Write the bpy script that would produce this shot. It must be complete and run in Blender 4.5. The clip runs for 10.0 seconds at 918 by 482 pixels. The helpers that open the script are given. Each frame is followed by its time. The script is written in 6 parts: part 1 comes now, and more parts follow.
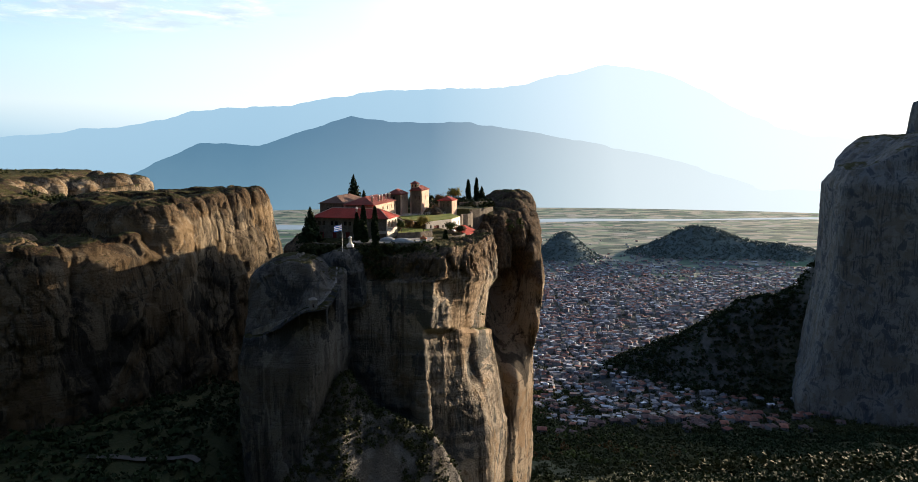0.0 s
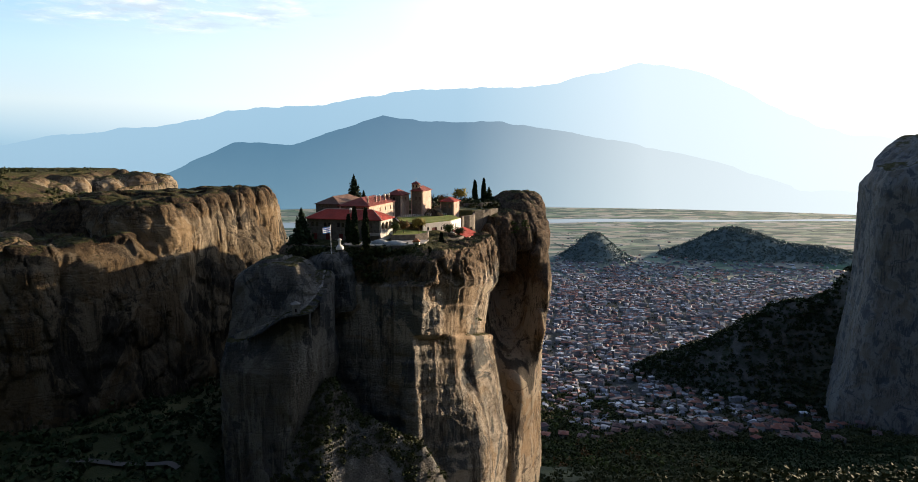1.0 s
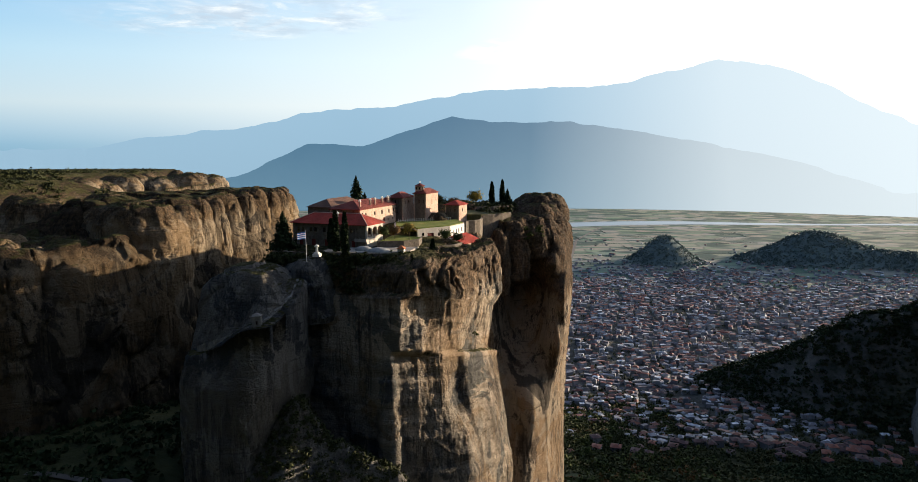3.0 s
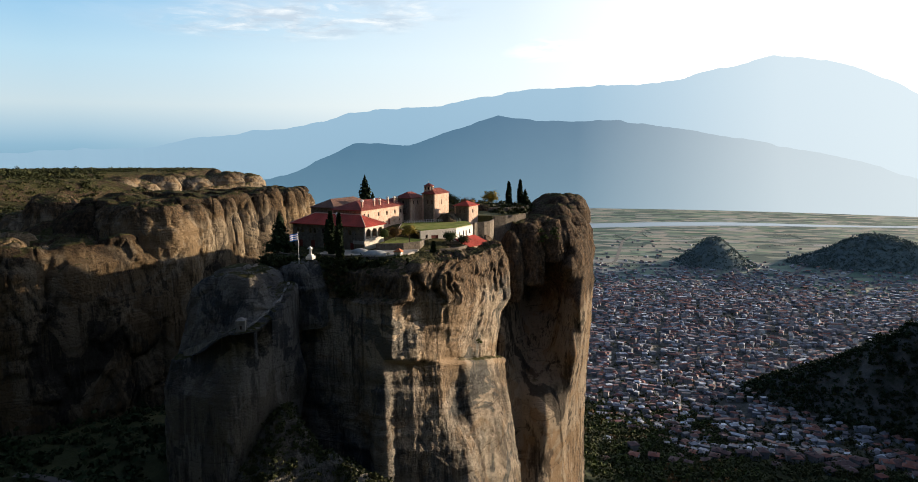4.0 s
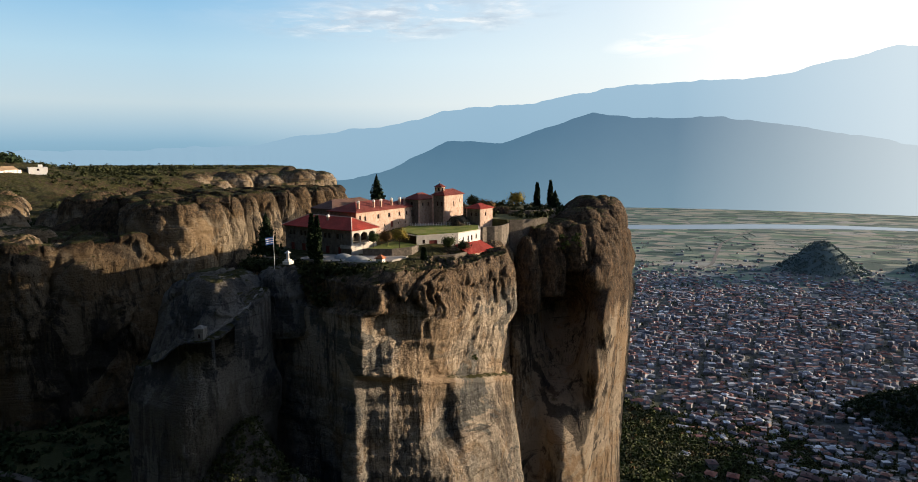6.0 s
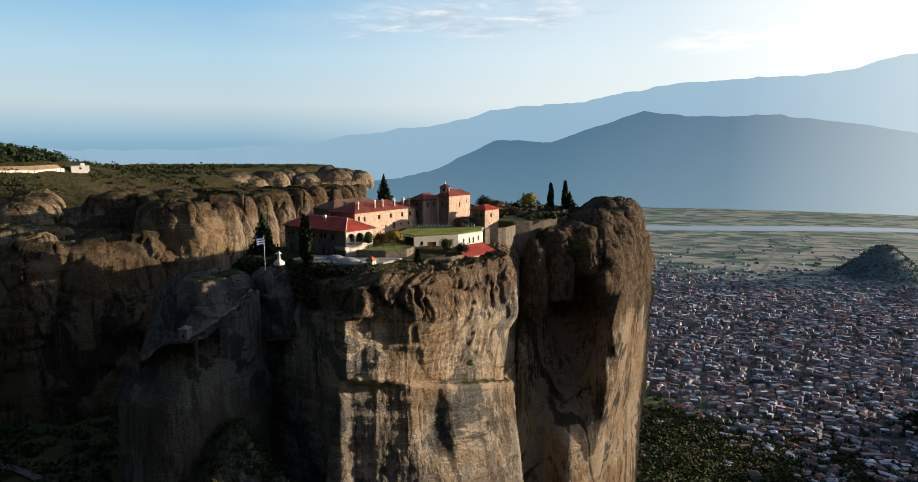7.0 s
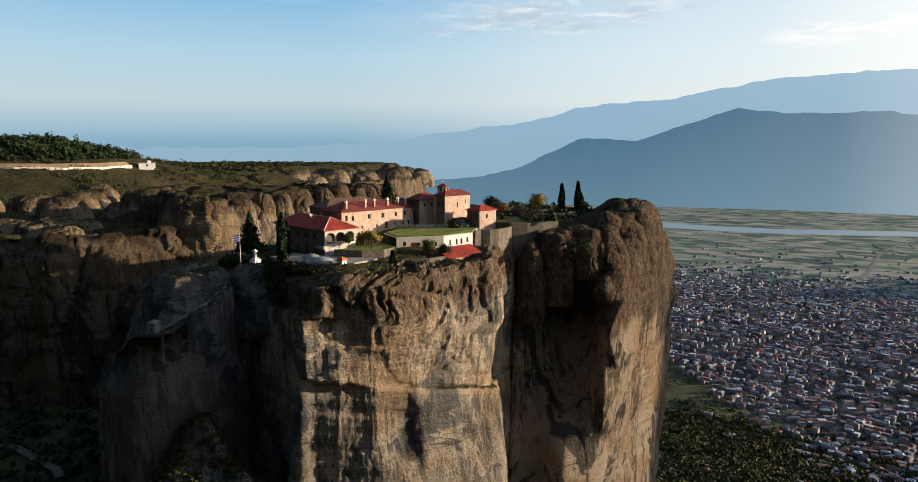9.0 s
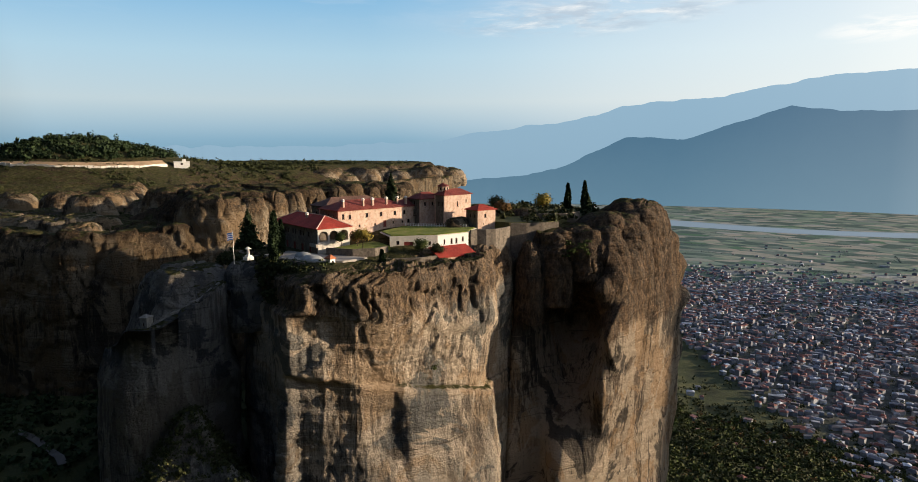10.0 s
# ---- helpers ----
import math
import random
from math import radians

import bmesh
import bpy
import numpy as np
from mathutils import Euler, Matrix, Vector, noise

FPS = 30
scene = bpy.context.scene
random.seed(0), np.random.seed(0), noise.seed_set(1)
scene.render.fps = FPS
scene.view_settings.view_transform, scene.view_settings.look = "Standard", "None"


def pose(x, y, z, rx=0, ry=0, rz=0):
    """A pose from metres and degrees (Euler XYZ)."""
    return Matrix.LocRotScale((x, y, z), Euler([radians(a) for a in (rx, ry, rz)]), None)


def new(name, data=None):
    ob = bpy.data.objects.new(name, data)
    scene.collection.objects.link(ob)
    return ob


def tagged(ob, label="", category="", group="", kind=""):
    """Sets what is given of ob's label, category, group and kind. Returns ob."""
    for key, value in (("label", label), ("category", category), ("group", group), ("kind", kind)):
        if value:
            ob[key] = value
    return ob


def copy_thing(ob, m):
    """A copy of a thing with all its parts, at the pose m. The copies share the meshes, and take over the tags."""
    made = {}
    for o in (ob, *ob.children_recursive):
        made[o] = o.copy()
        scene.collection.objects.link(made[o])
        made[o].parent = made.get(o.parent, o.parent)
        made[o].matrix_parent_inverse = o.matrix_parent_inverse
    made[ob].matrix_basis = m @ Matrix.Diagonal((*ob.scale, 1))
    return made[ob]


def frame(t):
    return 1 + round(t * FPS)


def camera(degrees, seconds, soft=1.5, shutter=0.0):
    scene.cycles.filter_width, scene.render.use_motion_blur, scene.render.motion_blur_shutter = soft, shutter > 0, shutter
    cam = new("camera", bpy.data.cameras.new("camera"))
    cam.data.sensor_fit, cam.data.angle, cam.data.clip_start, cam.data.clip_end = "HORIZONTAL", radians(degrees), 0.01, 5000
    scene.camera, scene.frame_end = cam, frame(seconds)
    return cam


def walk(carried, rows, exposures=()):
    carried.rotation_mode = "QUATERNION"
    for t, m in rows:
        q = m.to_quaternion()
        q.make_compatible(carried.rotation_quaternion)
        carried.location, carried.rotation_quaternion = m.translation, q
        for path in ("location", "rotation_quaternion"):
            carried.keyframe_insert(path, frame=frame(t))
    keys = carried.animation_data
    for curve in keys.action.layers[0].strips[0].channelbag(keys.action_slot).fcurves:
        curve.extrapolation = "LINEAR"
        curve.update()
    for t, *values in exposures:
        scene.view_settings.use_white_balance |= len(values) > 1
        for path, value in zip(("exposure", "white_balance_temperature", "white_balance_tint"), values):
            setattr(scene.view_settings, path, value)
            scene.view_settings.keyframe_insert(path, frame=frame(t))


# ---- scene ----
cam = camera(69.2, 10.0, soft=0.75)
METRES, EYE, TILT, LEAN, TURN = 150.0, 380.0, -7.7, 0.2, 0.0
ROWS = [
    (0.0, 0.0, 0.0, 0.0, -0.0, 0.0, 0.0),
    (0.5, 0.0396, 0.025, 0.0037, 1.37, -0.05, -0.25),
    (1.0, 0.0779, 0.0531, 0.008, 2.77, -0.07, -0.45),
    (1.5, 0.1158, 0.083, 0.0125, 4.2, -0.05, -0.63),
    (2.0, 0.1532, 0.1152, 0.0165, 5.6, -0.06, -0.76),
    (2.5, 0.1898, 0.1507, 0.0197, 7.14, -0.07, -0.9),
    (4.0, 0.3, 0.2655, 0.0322, 12.9, -0.24, -1.57),
    (4.5, 0.3366, 0.3049, 0.0371, 15.12, -0.4, -1.85),
    (5.0, 0.3725, 0.345, 0.0426, 17.21, -0.5, -2.14),
    (6.5, 0.4824, 0.4574, 0.059, 23.09, -0.86, -2.87),
    (7.0, 0.519, 0.4889, 0.0635, 25.28, -1.01, -3.15),
    (7.5, 0.556, 0.5183, 0.0681, 27.17, -1.16, -3.4),
    (8.0, 0.5929, 0.5472, 0.0727, 28.91, -1.29, -3.63),
    (8.5, 0.6301, 0.5752, 0.0765, 30.7, -1.44, -3.86),
    (9.0, 0.6673, 0.6032, 0.0803, 32.64, -1.62, -4.1),
    (9.5, 0.7048, 0.6311, 0.0846, 34.63, -1.82, -4.3),
    (10.0, 0.7418, 0.6598, 0.0885, 36.52, -2.01, -4.52),
]
walk(cam, [(t, pose(0, 0, EYE, TILT, LEAN, TURN) @ pose(METRES * x, METRES * y, METRES * z, 90 + pitch, roll, yaw)) for t, x, y, z, yaw, pitch, roll in ROWS],
     [(0.0, 1.10), (2.5, 0.95), (5.0, 0.81), (7.5, 0.71), (10.0, 0.67)])
# ---- world, sun ----
SUN_AZ, SUN_EL = 51.0, 8.8          # degrees right of +y, above the horizon
world = bpy.data.worlds.new("sky")
scene.world = world
world.use_nodes = True
wn, wl = world.node_tree.nodes, world.node_tree.links
bg = wn["Background"]
sky = wn.new("ShaderNodeTexSky")
sky.sky_type = "NISHITA"
sky.sun_disc = False
sky.sun_elevation = radians(SUN_EL)
sky.sun_rotation = radians(SUN_AZ)
sky.altitude = 600
sky.air_density, sky.dust_density, sky.ozone_density = 1.0, 1.2, 2.0


def wmath(op, a, b=0.0, c=0.0):
    x = wn.new("ShaderNodeMath")
    x.operation = op
    for i, v in enumerate((a, b, c)):
        if isinstance(v, bpy.types.NodeSocket):
            wl.new(v, x.inputs[i])
        else:
            x.inputs[i].default_value = v
    return x.outputs[0]


def wramp(fac, stops):
    x = wn.new("ShaderNodeValToRGB")
    e = x.color_ramp.elements
    while len(e) < len(stops):
        e.new(0.5)
    for el, (q, c) in zip(e, stops):
        el.position, el.color = q, (*c, 1.0) if isinstance(c, tuple) else (c, c, c, 1.0)
    wl.new(fac, x.inputs[0])
    return x.outputs[0]


def wmix(fac, a, b, mode="MIX"):
    x = wn.new("ShaderNodeMix")
    x.data_type, x.blend_type = "RGBA", mode
    for sock, v in ((x.inputs[0], fac), (x.inputs[6], a), (x.inputs[7], b)):
        if isinstance(v, bpy.types.NodeSocket):
            wl.new(v, sock)
        else:
            sock.default_value = (*v, 1.0) if isinstance(v, tuple) else v
    return x.outputs[2]


saz, sel = radians(SUN_AZ), radians(SUN_EL)
SUN_DIR = Vector((math.sin(saz) * math.cos(sel), math.cos(saz) * math.cos(sel), math.sin(sel)))
way = wn.new("ShaderNodeTexCoord").outputs["Generated"]
sep = wn.new("ShaderNodeSeparateXYZ")
wl.new(way, sep.inputs[0])
dot = wn.new("ShaderNodeVectorMath")
dot.operation = "DOT_PRODUCT"
wl.new(way, dot.inputs[0])
dot.inputs[1].default_value = SUN_DIR
near = wmath("MULTIPLY_ADD", dot.outputs["Value"], 0.5, 0.5)       # 0 away from the sun, 1 at it
# hazy air over the clear sky: pale near the horizon, white towards the sun
air = wramp(sep.outputs["Z"], [(0.0, (0.245, 0.455, 0.62)), (0.012, (0.27, 0.485, 0.66)), (0.03, (0.38, 0.57, 0.72)), (0.065, (0.60, 0.73, 0.80)), (0.13, (0.50, 0.73, 0.88)), (0.22, (0.24, 0.54, 0.84)), (0.35, (0.06, 0.17, 0.40)), (1.0, (0.02, 0.07, 0.20))])
glow = wramp(near, [(0.0, 0.0), (0.47, 0.0), (0.55, 0.10), (0.63, 0.26), (0.76, 0.48), (0.85, 0.84), (0.92, 1.0)])
dim = wramp(near, [(0.0, 0.18), (0.12, 0.22), (0.26, 1.0), (1.0, 1.0)])
high = wramp(sep.outputs["Z"], [(0.22, 1.0), (0.5, 0.35)])
clear = wmix(1.0, sky.outputs[0], (0.10, 0.10, 0.10), "MULTIPLY")
col = wmix(0.85, wmix(1.0, clear, high, "MULTIPLY"), wmix(1.0, air, dim, "MULTIPLY"))
col = wmix(wmath("MULTIPLY", glow, high), col, (1.15, 1.13, 1.06))
# thin streaked clouds: a long bank over the mountains, a bright one towards the sun, loose wisps higher up
flatten = wn.new("ShaderNodeMapping")
flatten.inputs["Scale"].default_value = (2.2, 2.2, 11.0)
flatten.inputs["Rotation"].default_value = (0.0, 0.10, 0.4)
wl.new(way, flatten.inputs["Vector"])


def wnoise(scale, detail, rough, dist):
    x = wn.new("ShaderNodeTexNoise")
    x.inputs["Scale"].default_value, x.inputs["Detail"].default_value, x.inputs["Roughness"].default_value, x.inputs["Distortion"].default_value = scale, detail, rough, dist
    wl.new(flatten.outputs[0], x.inputs["Vector"])
    return x.outputs["Fac"]


def cloud_bank(az, z, wide, tall, tilt):
    """1 in the middle of a long flat bank at that bearing and height, 0 outside it."""
    a = radians(az)
    x = wn.new("ShaderNodeVectorMath")
    x.operation = "DOT_PRODUCT"
    wl.new(way, x.inputs[0])
    x.inputs[1].default_value = (math.cos(a), -math.sin(a), 0.0)
    h = x.outputs["Value"]
    v = wmath("SUBTRACT", wmath("SUBTRACT", sep.outputs["Z"], z), wmath("MULTIPLY", h, tilt))
    r = wmath("ADD", wmath("POWER", wmath("ABSOLUTE", wmath("DIVIDE", h, wide)), 2.0), wmath("POWER", wmath("ABSOLUTE", wmath("DIVIDE", v, tall)), 2.0))
    return wramp(r, [(0.0, 1.0), (0.35, 0.75), (1.0, 0.0)])


shape = wnoise(5.2, 7.0, 0.62, 0.6)
bank = cloud_bank(-25.0, 0.186, 0.24, 0.034, 0.06)
lit = cloud_bank(-2.0, 0.150, 0.13, 0.022, 0.10)
body = wmath("MULTIPLY", wramp(shape, [(0.40, 0.0), (0.58, 0.75)]), bank)
col = wmix(body, col, wramp(wnoise(9.0, 6.0, 0.6, 0.3), [(0.42, (0.50, 0.585, 0.68)), (0.55, (0.72, 0.78, 0.83)), (0.64, (0.98, 0.97, 0.95))]))
col = wmix(wmath("MULTIPLY", wramp(shape, [(0.42, 0.0), (0.56, 0.9)]), lit), col, (1.08, 1.06, 1.02))
wisp = wmath("MULTIPLY", wramp(wnoise(2.6, 7.0, 0.6, 0.5), [(0.50, 0.0), (0.78, 0.5)]), wramp(sep.outputs["Z"], [(0.16, 0.0), (0.24, 1.0)]))
col = wmix(wisp, col, (0.80, 0.84, 0.88))
wl.new(col, bg.inputs[0])
bg.inputs[1].default_value = 0.62
sun = new("sun", bpy.data.lights.new("sun", "SUN"))
sun.data.energy, sun.data.angle, sun.data.color = 5.0, radians(0.6), (1.0, 0.79, 0.57)
sun.rotation_euler = SUN_DIR.to_track_quat("Z", "Y").to_euler()
# ---- materials ----
class Nodes:
    """Short forms for building a node material."""
    def __init__(self, name, rough=0.9, metallic=0.0):
        self.m = bpy.data.materials.new(name)
        self.m.use_nodes = True
        self.n, self.l = self.m.node_tree.nodes, self.m.node_tree.links
        self.b = self.n["Principled BSDF"]
        self.b.inputs["Roughness"].default_value = rough
        self.b.inputs["Metallic"].default_value = metallic
        self.b.inputs["Specular IOR Level"].default_value = 0.25

    def put(self, sock, v):
        if isinstance(v, bpy.types.NodeSocket):
            self.l.new(v, sock)
        else:
            sock.default_value = v if not isinstance(v, tuple) or len(v) != 3 or sock.type != "RGBA" else (*v, 1.0)

    def pos(self, sx=1.0, sy=1.0, sz=1.0, obj=False):
        if obj:
            src = self.n.new("ShaderNodeTexCoord").outputs["Object"]
        else:
            src = self.n.new("ShaderNodeNewGeometry").outputs["Position"]
        v = self.n.new("ShaderNodeVectorMath")
        v.operation = "MULTIPLY"
        self.l.new(src, v.inputs[0])
        v.inputs[1].default_value = (sx, sy, sz)
        return v.outputs[0]

    def noise(self, vec, scale=1.0, detail=4.0, rough=0.55, dist=0.0):
        x = self.n.new("ShaderNodeTexNoise")
        self.l.new(vec, x.inputs["Vector"])
        x.inputs["Scale"].default_value, x.inputs["Detail"].default_value = scale, detail
        x.inputs["Roughness"].default_value, x.inputs["Distortion"].default_value = rough, dist
        return x.outputs["Fac"]

    def voronoi(self, vec, scale=1.0, out="Distance", feature="F1"):
        x = self.n.new("ShaderNodeTexVoronoi")
        x.feature = feature
        self.l.new(vec, x.inputs["Vector"])
        x.inputs["Scale"].default_value = scale
        return x.outputs[out]

    def ramp(self, fac, stops):
        x = self.n.new("ShaderNodeValToRGB")
        e = x.color_ramp.elements
        while len(e) < len(stops):
            e.new(0.5)
        for el, (p, c) in zip(e, stops):
            el.position, el.color = p, (*c, 1.0) if isinstance(c, tuple) else (c, c, c, 1.0)
        self.l.new(fac, x.inputs[0])
        return x.outputs[0]

    def mix(self, fac, a, b, mode="MIX"):
        x = self.n.new("ShaderNodeMix")
        x.data_type, x.blend_type = "RGBA", mode
        self.put(x.inputs[0], fac)
        self.put(x.inputs[6], a)
        self.put(x.inputs[7], b)
        return x.outputs[2]

    def math(self, op, a, b=0.0):
        x = self.n.new("ShaderNodeMath")
        x.operation = op
        self.put(x.inputs[0], a)
        self.put(x.inputs[1], b)
        return x.outputs[0]

    def normal_z(self):
        s = self.n.new("ShaderNodeSeparateXYZ")
        self.l.new(self.n.new("ShaderNodeNewGeometry").outputs["Normal"], s.inputs[0])
        return s.outputs["Z"]

    def rand(self):
        return self.n.new("ShaderNodeObjectInfo").outputs["Random"]

    def island(self):
        return self.n.new("ShaderNodeNewGeometry").outputs["Random Per Island"]

    def bump(self, h, strength=0.5, dist=0.3):
        x = self.n.new("ShaderNodeBump")
        x.inputs["Strength"].default_value, x.inputs["Distance"].default_value = strength, dist
        self.l.new(h, x.inputs["Height"])
        self.l.new(x.outputs[0], self.b.inputs["Normal"])

    def color(self, c):
        self.put(self.b.inputs["Base Color"], c)
        return self.m


def plain(name, c, rough=0.8, var=0.18, scale=3.0, metallic=0.0):
    """A painted or weathered surface: one colour with two scales of variation and fine relief."""
    k = Nodes(name, rough, metallic)
    a = k.noise(k.pos(obj=True), scale, 5.0)
    b = k.noise(k.pos(obj=True), scale * 0.2, 3.0)
    f = k.math("MULTIPLY", a, b)
    lo, hi = tuple(v * (1 - var) for v in c), tuple(min(1.0, v * (1 + var)) for v in c)
    k.bump(a, 0.25, 0.03)
    return k.color(k.ramp(f, [(0.12, lo), (0.40, hi)]))


def rock_material(name, dark, mid, pale, warm, green=0.5, crown=None, relief=1.4, drips=1.0, cool=None, shade_stain_z=None):
    """Conglomerate cliff: large plain patches with sharp edges, drips down parts of the face, thin beds and grit;
    crown: height from which it turns brown and pitted; last argument: height under which the lower face's shade and
    grey stain are put into the colour, dipping to the back.
    """
    k = Nodes(name, 0.95)
    k.b.inputs["Specular IOR Level"].default_value = 0.08
    p = k.pos()
    patch = k.noise(k.pos(0.055, 0.055, 0.05), 1.0, 8.0, 0.62, 0.7)
    tone = k.noise(k.pos(0.10, 0.10, 0.05), 1.0, 8.0, 0.66, 0.6)
    streak = k.noise(k.pos(0.9, 0.9, 0.035), 1.0, 6.0, 0.62, 0.12)
    fine = k.noise(k.pos(2.6, 2.6, 0.07), 1.0, 4.0, 0.6, 0.05)
    drip = k.noise(k.pos(0.5, 0.5, 0.012), 1.0, 4.0, 0.55, 0.1)
    where = k.noise(k.pos(0.05, 0.05, 0.035), 1.3, 4.0, 0.55, 0.5)
    bed = k.noise(k.pos(0.02, 0.02, 1.1), 1.0, 7.0, 0.72, 0.04)
    grain = k.noise(p, 1.5, 9.0, 0.80)
    pit = k.voronoi(p, 1.6)
    deep = tuple(v * 0.4 for v in dark)
    cool = cool or (dark[0] * 0.95, dark[1] * 1.1, dark[2] * 1.3)
    base = k.ramp(tone, [(0.35, tuple(v * 0.7 for v in mid)), (0.43, mid), (0.47, pale), (0.58, tuple(v * 1.12 for v in pale))])
    base = k.mix(k.ramp(patch, [(0.53, 0.0), (0.555, 0.75)]), base, warm)
    base = k.mix(k.ramp(patch, [(0.42, 0.85), (0.445, 0.0)]), base, cool)
    band = k.ramp(where, [(0.47, 0.12), (0.56, 1.0)])
    base = k.mix(k.math("MULTIPLY", k.ramp(streak, [(0.42, 0.85 * drips), (0.455, 0.0)]), band), base, dark)
    base = k.mix(k.math("MULTIPLY", k.ramp(streak, [(0.56, 0.0), (0.60, 0.75)]), band), base, pale)
    base = k.mix(k.math("MULTIPLY", k.ramp(fine, [(0.38, 0.6), (0.44, 0.0)]), band), base, tuple(v * 0.5 for v in mid))
    base = k.mix(k.ramp(bed, [(0.36, 0.6), (0.40, 0.0)]), base, tuple(v * 0.45 for v in mid))
    base = k.mix(k.ramp(bed, [(0.62, 0.0), (0.66, 0.4)]), base, pale)
    base = k.mix(k.math("MULTIPLY", k.ramp(drip, [(0.57, 0.0), (0.60, 0.9 * drips)]), k.ramp(where, [(0.44, 0.1), (0.55, 1.0)])), base, (dark[0] * 0.55, dark[1] * 0.62, dark[2] * 0.75))
    if crown:
        sx = k.n.new("ShaderNodeSeparateXYZ")
        k.l.new(p, sx.inputs[0])
        c = k.math("ADD", sx.outputs["Z"], k.math("MULTIPLY", k.math("SUBTRACT", k.noise(k.pos(0.16, 0.16, 0.02), 1.0, 6.0, 0.65), 0.5), 22.0))
        c = k.ramp(k.math("DIVIDE", k.math("SUBTRACT", c, crown), 3.0), [(0.0, 0.0), (1.0, 0.85)])
        brown = k.ramp(k.noise(k.pos(0.9, 0.9, 0.35), 1.0, 8.0, 0.74, 0.3), [(0.38, tuple(v * 0.45 for v in dark)), (0.47, (mid[0] * 0.38, mid[1] * 0.35, mid[2] * 0.33)), (0.56, (mid[0] * 0.8, mid[1] * 0.68, mid[2] * 0.56)), (0.66, (mid[0] * 1.55, mid[1] * 1.3, mid[2] * 1.0))])
        base = k.mix(c, base, brown)
    # lower face darkened in colour: its shade together with grey stain
    if shade_stain_z:
        sy = k.n.new("ShaderNodeSeparateXYZ")
        k.l.new(p, sy.inputs[0])
        b = k.math("ADD", sy.outputs["Z"], k.math("MULTIPLY", k.math("SUBTRACT", sy.outputs["Y"], 206.0), 0.27))
        b = k.ramp(k.math("DIVIDE", k.math("SUBTRACT", shade_stain_z, b), 2.0), [(0.0, 0.0), (1.0, 1.0)])
        b = k.math("MULTIPLY", b, k.ramp(k.noise(k.pos(0.09, 0.09, 0.05), 1.0, 7.0, 0.65, 0.5), [(0.42, 1.0), (0.56, 0.35)]))
        base = k.mix(b, base, k.mix(1.0, base, (0.46, 0.50, 0.55), "MULTIPLY"))
    base = k.mix(k.ramp(grain, [(0.37, 0.7), (0.43, 0.0)]), base, deep)
    base = k.mix(k.ramp(grain, [(0.57, 0.0), (0.68, 0.45)]), base, pale)
    nz = k.normal_z()
    gn = k.noise(p, 0.16, 5.0, 0.65)
    turf = k.ramp(k.noise(p, 0.5, 6.0, 0.7), [(0.3, (0.024, 0.026, 0.010)), (0.5, (0.055, 0.056, 0.020)), (0.68, (0.12, 0.10, 0.05))])
    top = k.ramp(k.math("ADD", nz, k.math("MULTIPLY", k.math("SUBTRACT", gn, 0.5), green)), [(0.84, 0.0), (0.94, 1.0)])
    base = k.mix(top, base, turf)
    h = k.math("ADD", k.math("MULTIPLY", grain, 1.2), k.math("ADD", k.math("MULTIPLY", pit, 0.35), k.math("ADD", k.math("MULTIPLY", k.math("MULTIPLY", streak, where), 1.2 * drips), k.math("MULTIPLY", bed, 0.9))))
    k.bump(h, 1.0, relief)
    return k.color(base)


ROCK = rock_material("cliff_rock", (0.058, 0.050, 0.044), (0.25, 0.203, 0.155), (0.47, 0.39, 0.298), (0.36, 0.255, 0.158), 0.5, 339.0, 0.9, 0.6, (0.13, 0.135, 0.13), 322.5)
# second pillar, spur and massif: stone also lowered to deepen their shade
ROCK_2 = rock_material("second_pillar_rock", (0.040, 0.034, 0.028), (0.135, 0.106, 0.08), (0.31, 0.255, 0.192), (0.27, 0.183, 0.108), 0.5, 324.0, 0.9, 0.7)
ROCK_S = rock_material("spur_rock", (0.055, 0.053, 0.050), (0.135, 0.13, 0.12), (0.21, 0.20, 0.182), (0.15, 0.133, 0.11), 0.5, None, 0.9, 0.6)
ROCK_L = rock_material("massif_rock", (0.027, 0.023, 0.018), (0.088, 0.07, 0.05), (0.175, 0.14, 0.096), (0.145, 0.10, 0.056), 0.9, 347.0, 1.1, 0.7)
ROCK_R = rock_material("far_rock", (0.085, 0.085, 0.084), (0.145, 0.143, 0.138), (0.205, 0.20, 0.19), (0.175, 0.155, 0.13), 0.4, None, 0.6, 0.7)
# lighter than the massif, partly to brighten its sunlit rim lobes
ROCK_B = rock_material("boulder_rock", (0.042, 0.035, 0.028), (0.16, 0.127, 0.09), (0.29, 0.235, 0.165), (0.245, 0.168, 0.092), 0.12, 354.0, 0.9, 0.5)


def foliage(name, a, b):
    k = Nodes(name, 0.75)
    k.b.inputs["Specular IOR Level"].default_value = 0.1
    n = k.noise(k.pos(), 0.6, 3.0)
    f = k.math("ADD", k.math("MULTIPLY", k.island(), 0.6), k.math("MULTIPLY", n, 0.5))
    return k.color(k.ramp(f, [(0.15, a), (0.9, b)]))


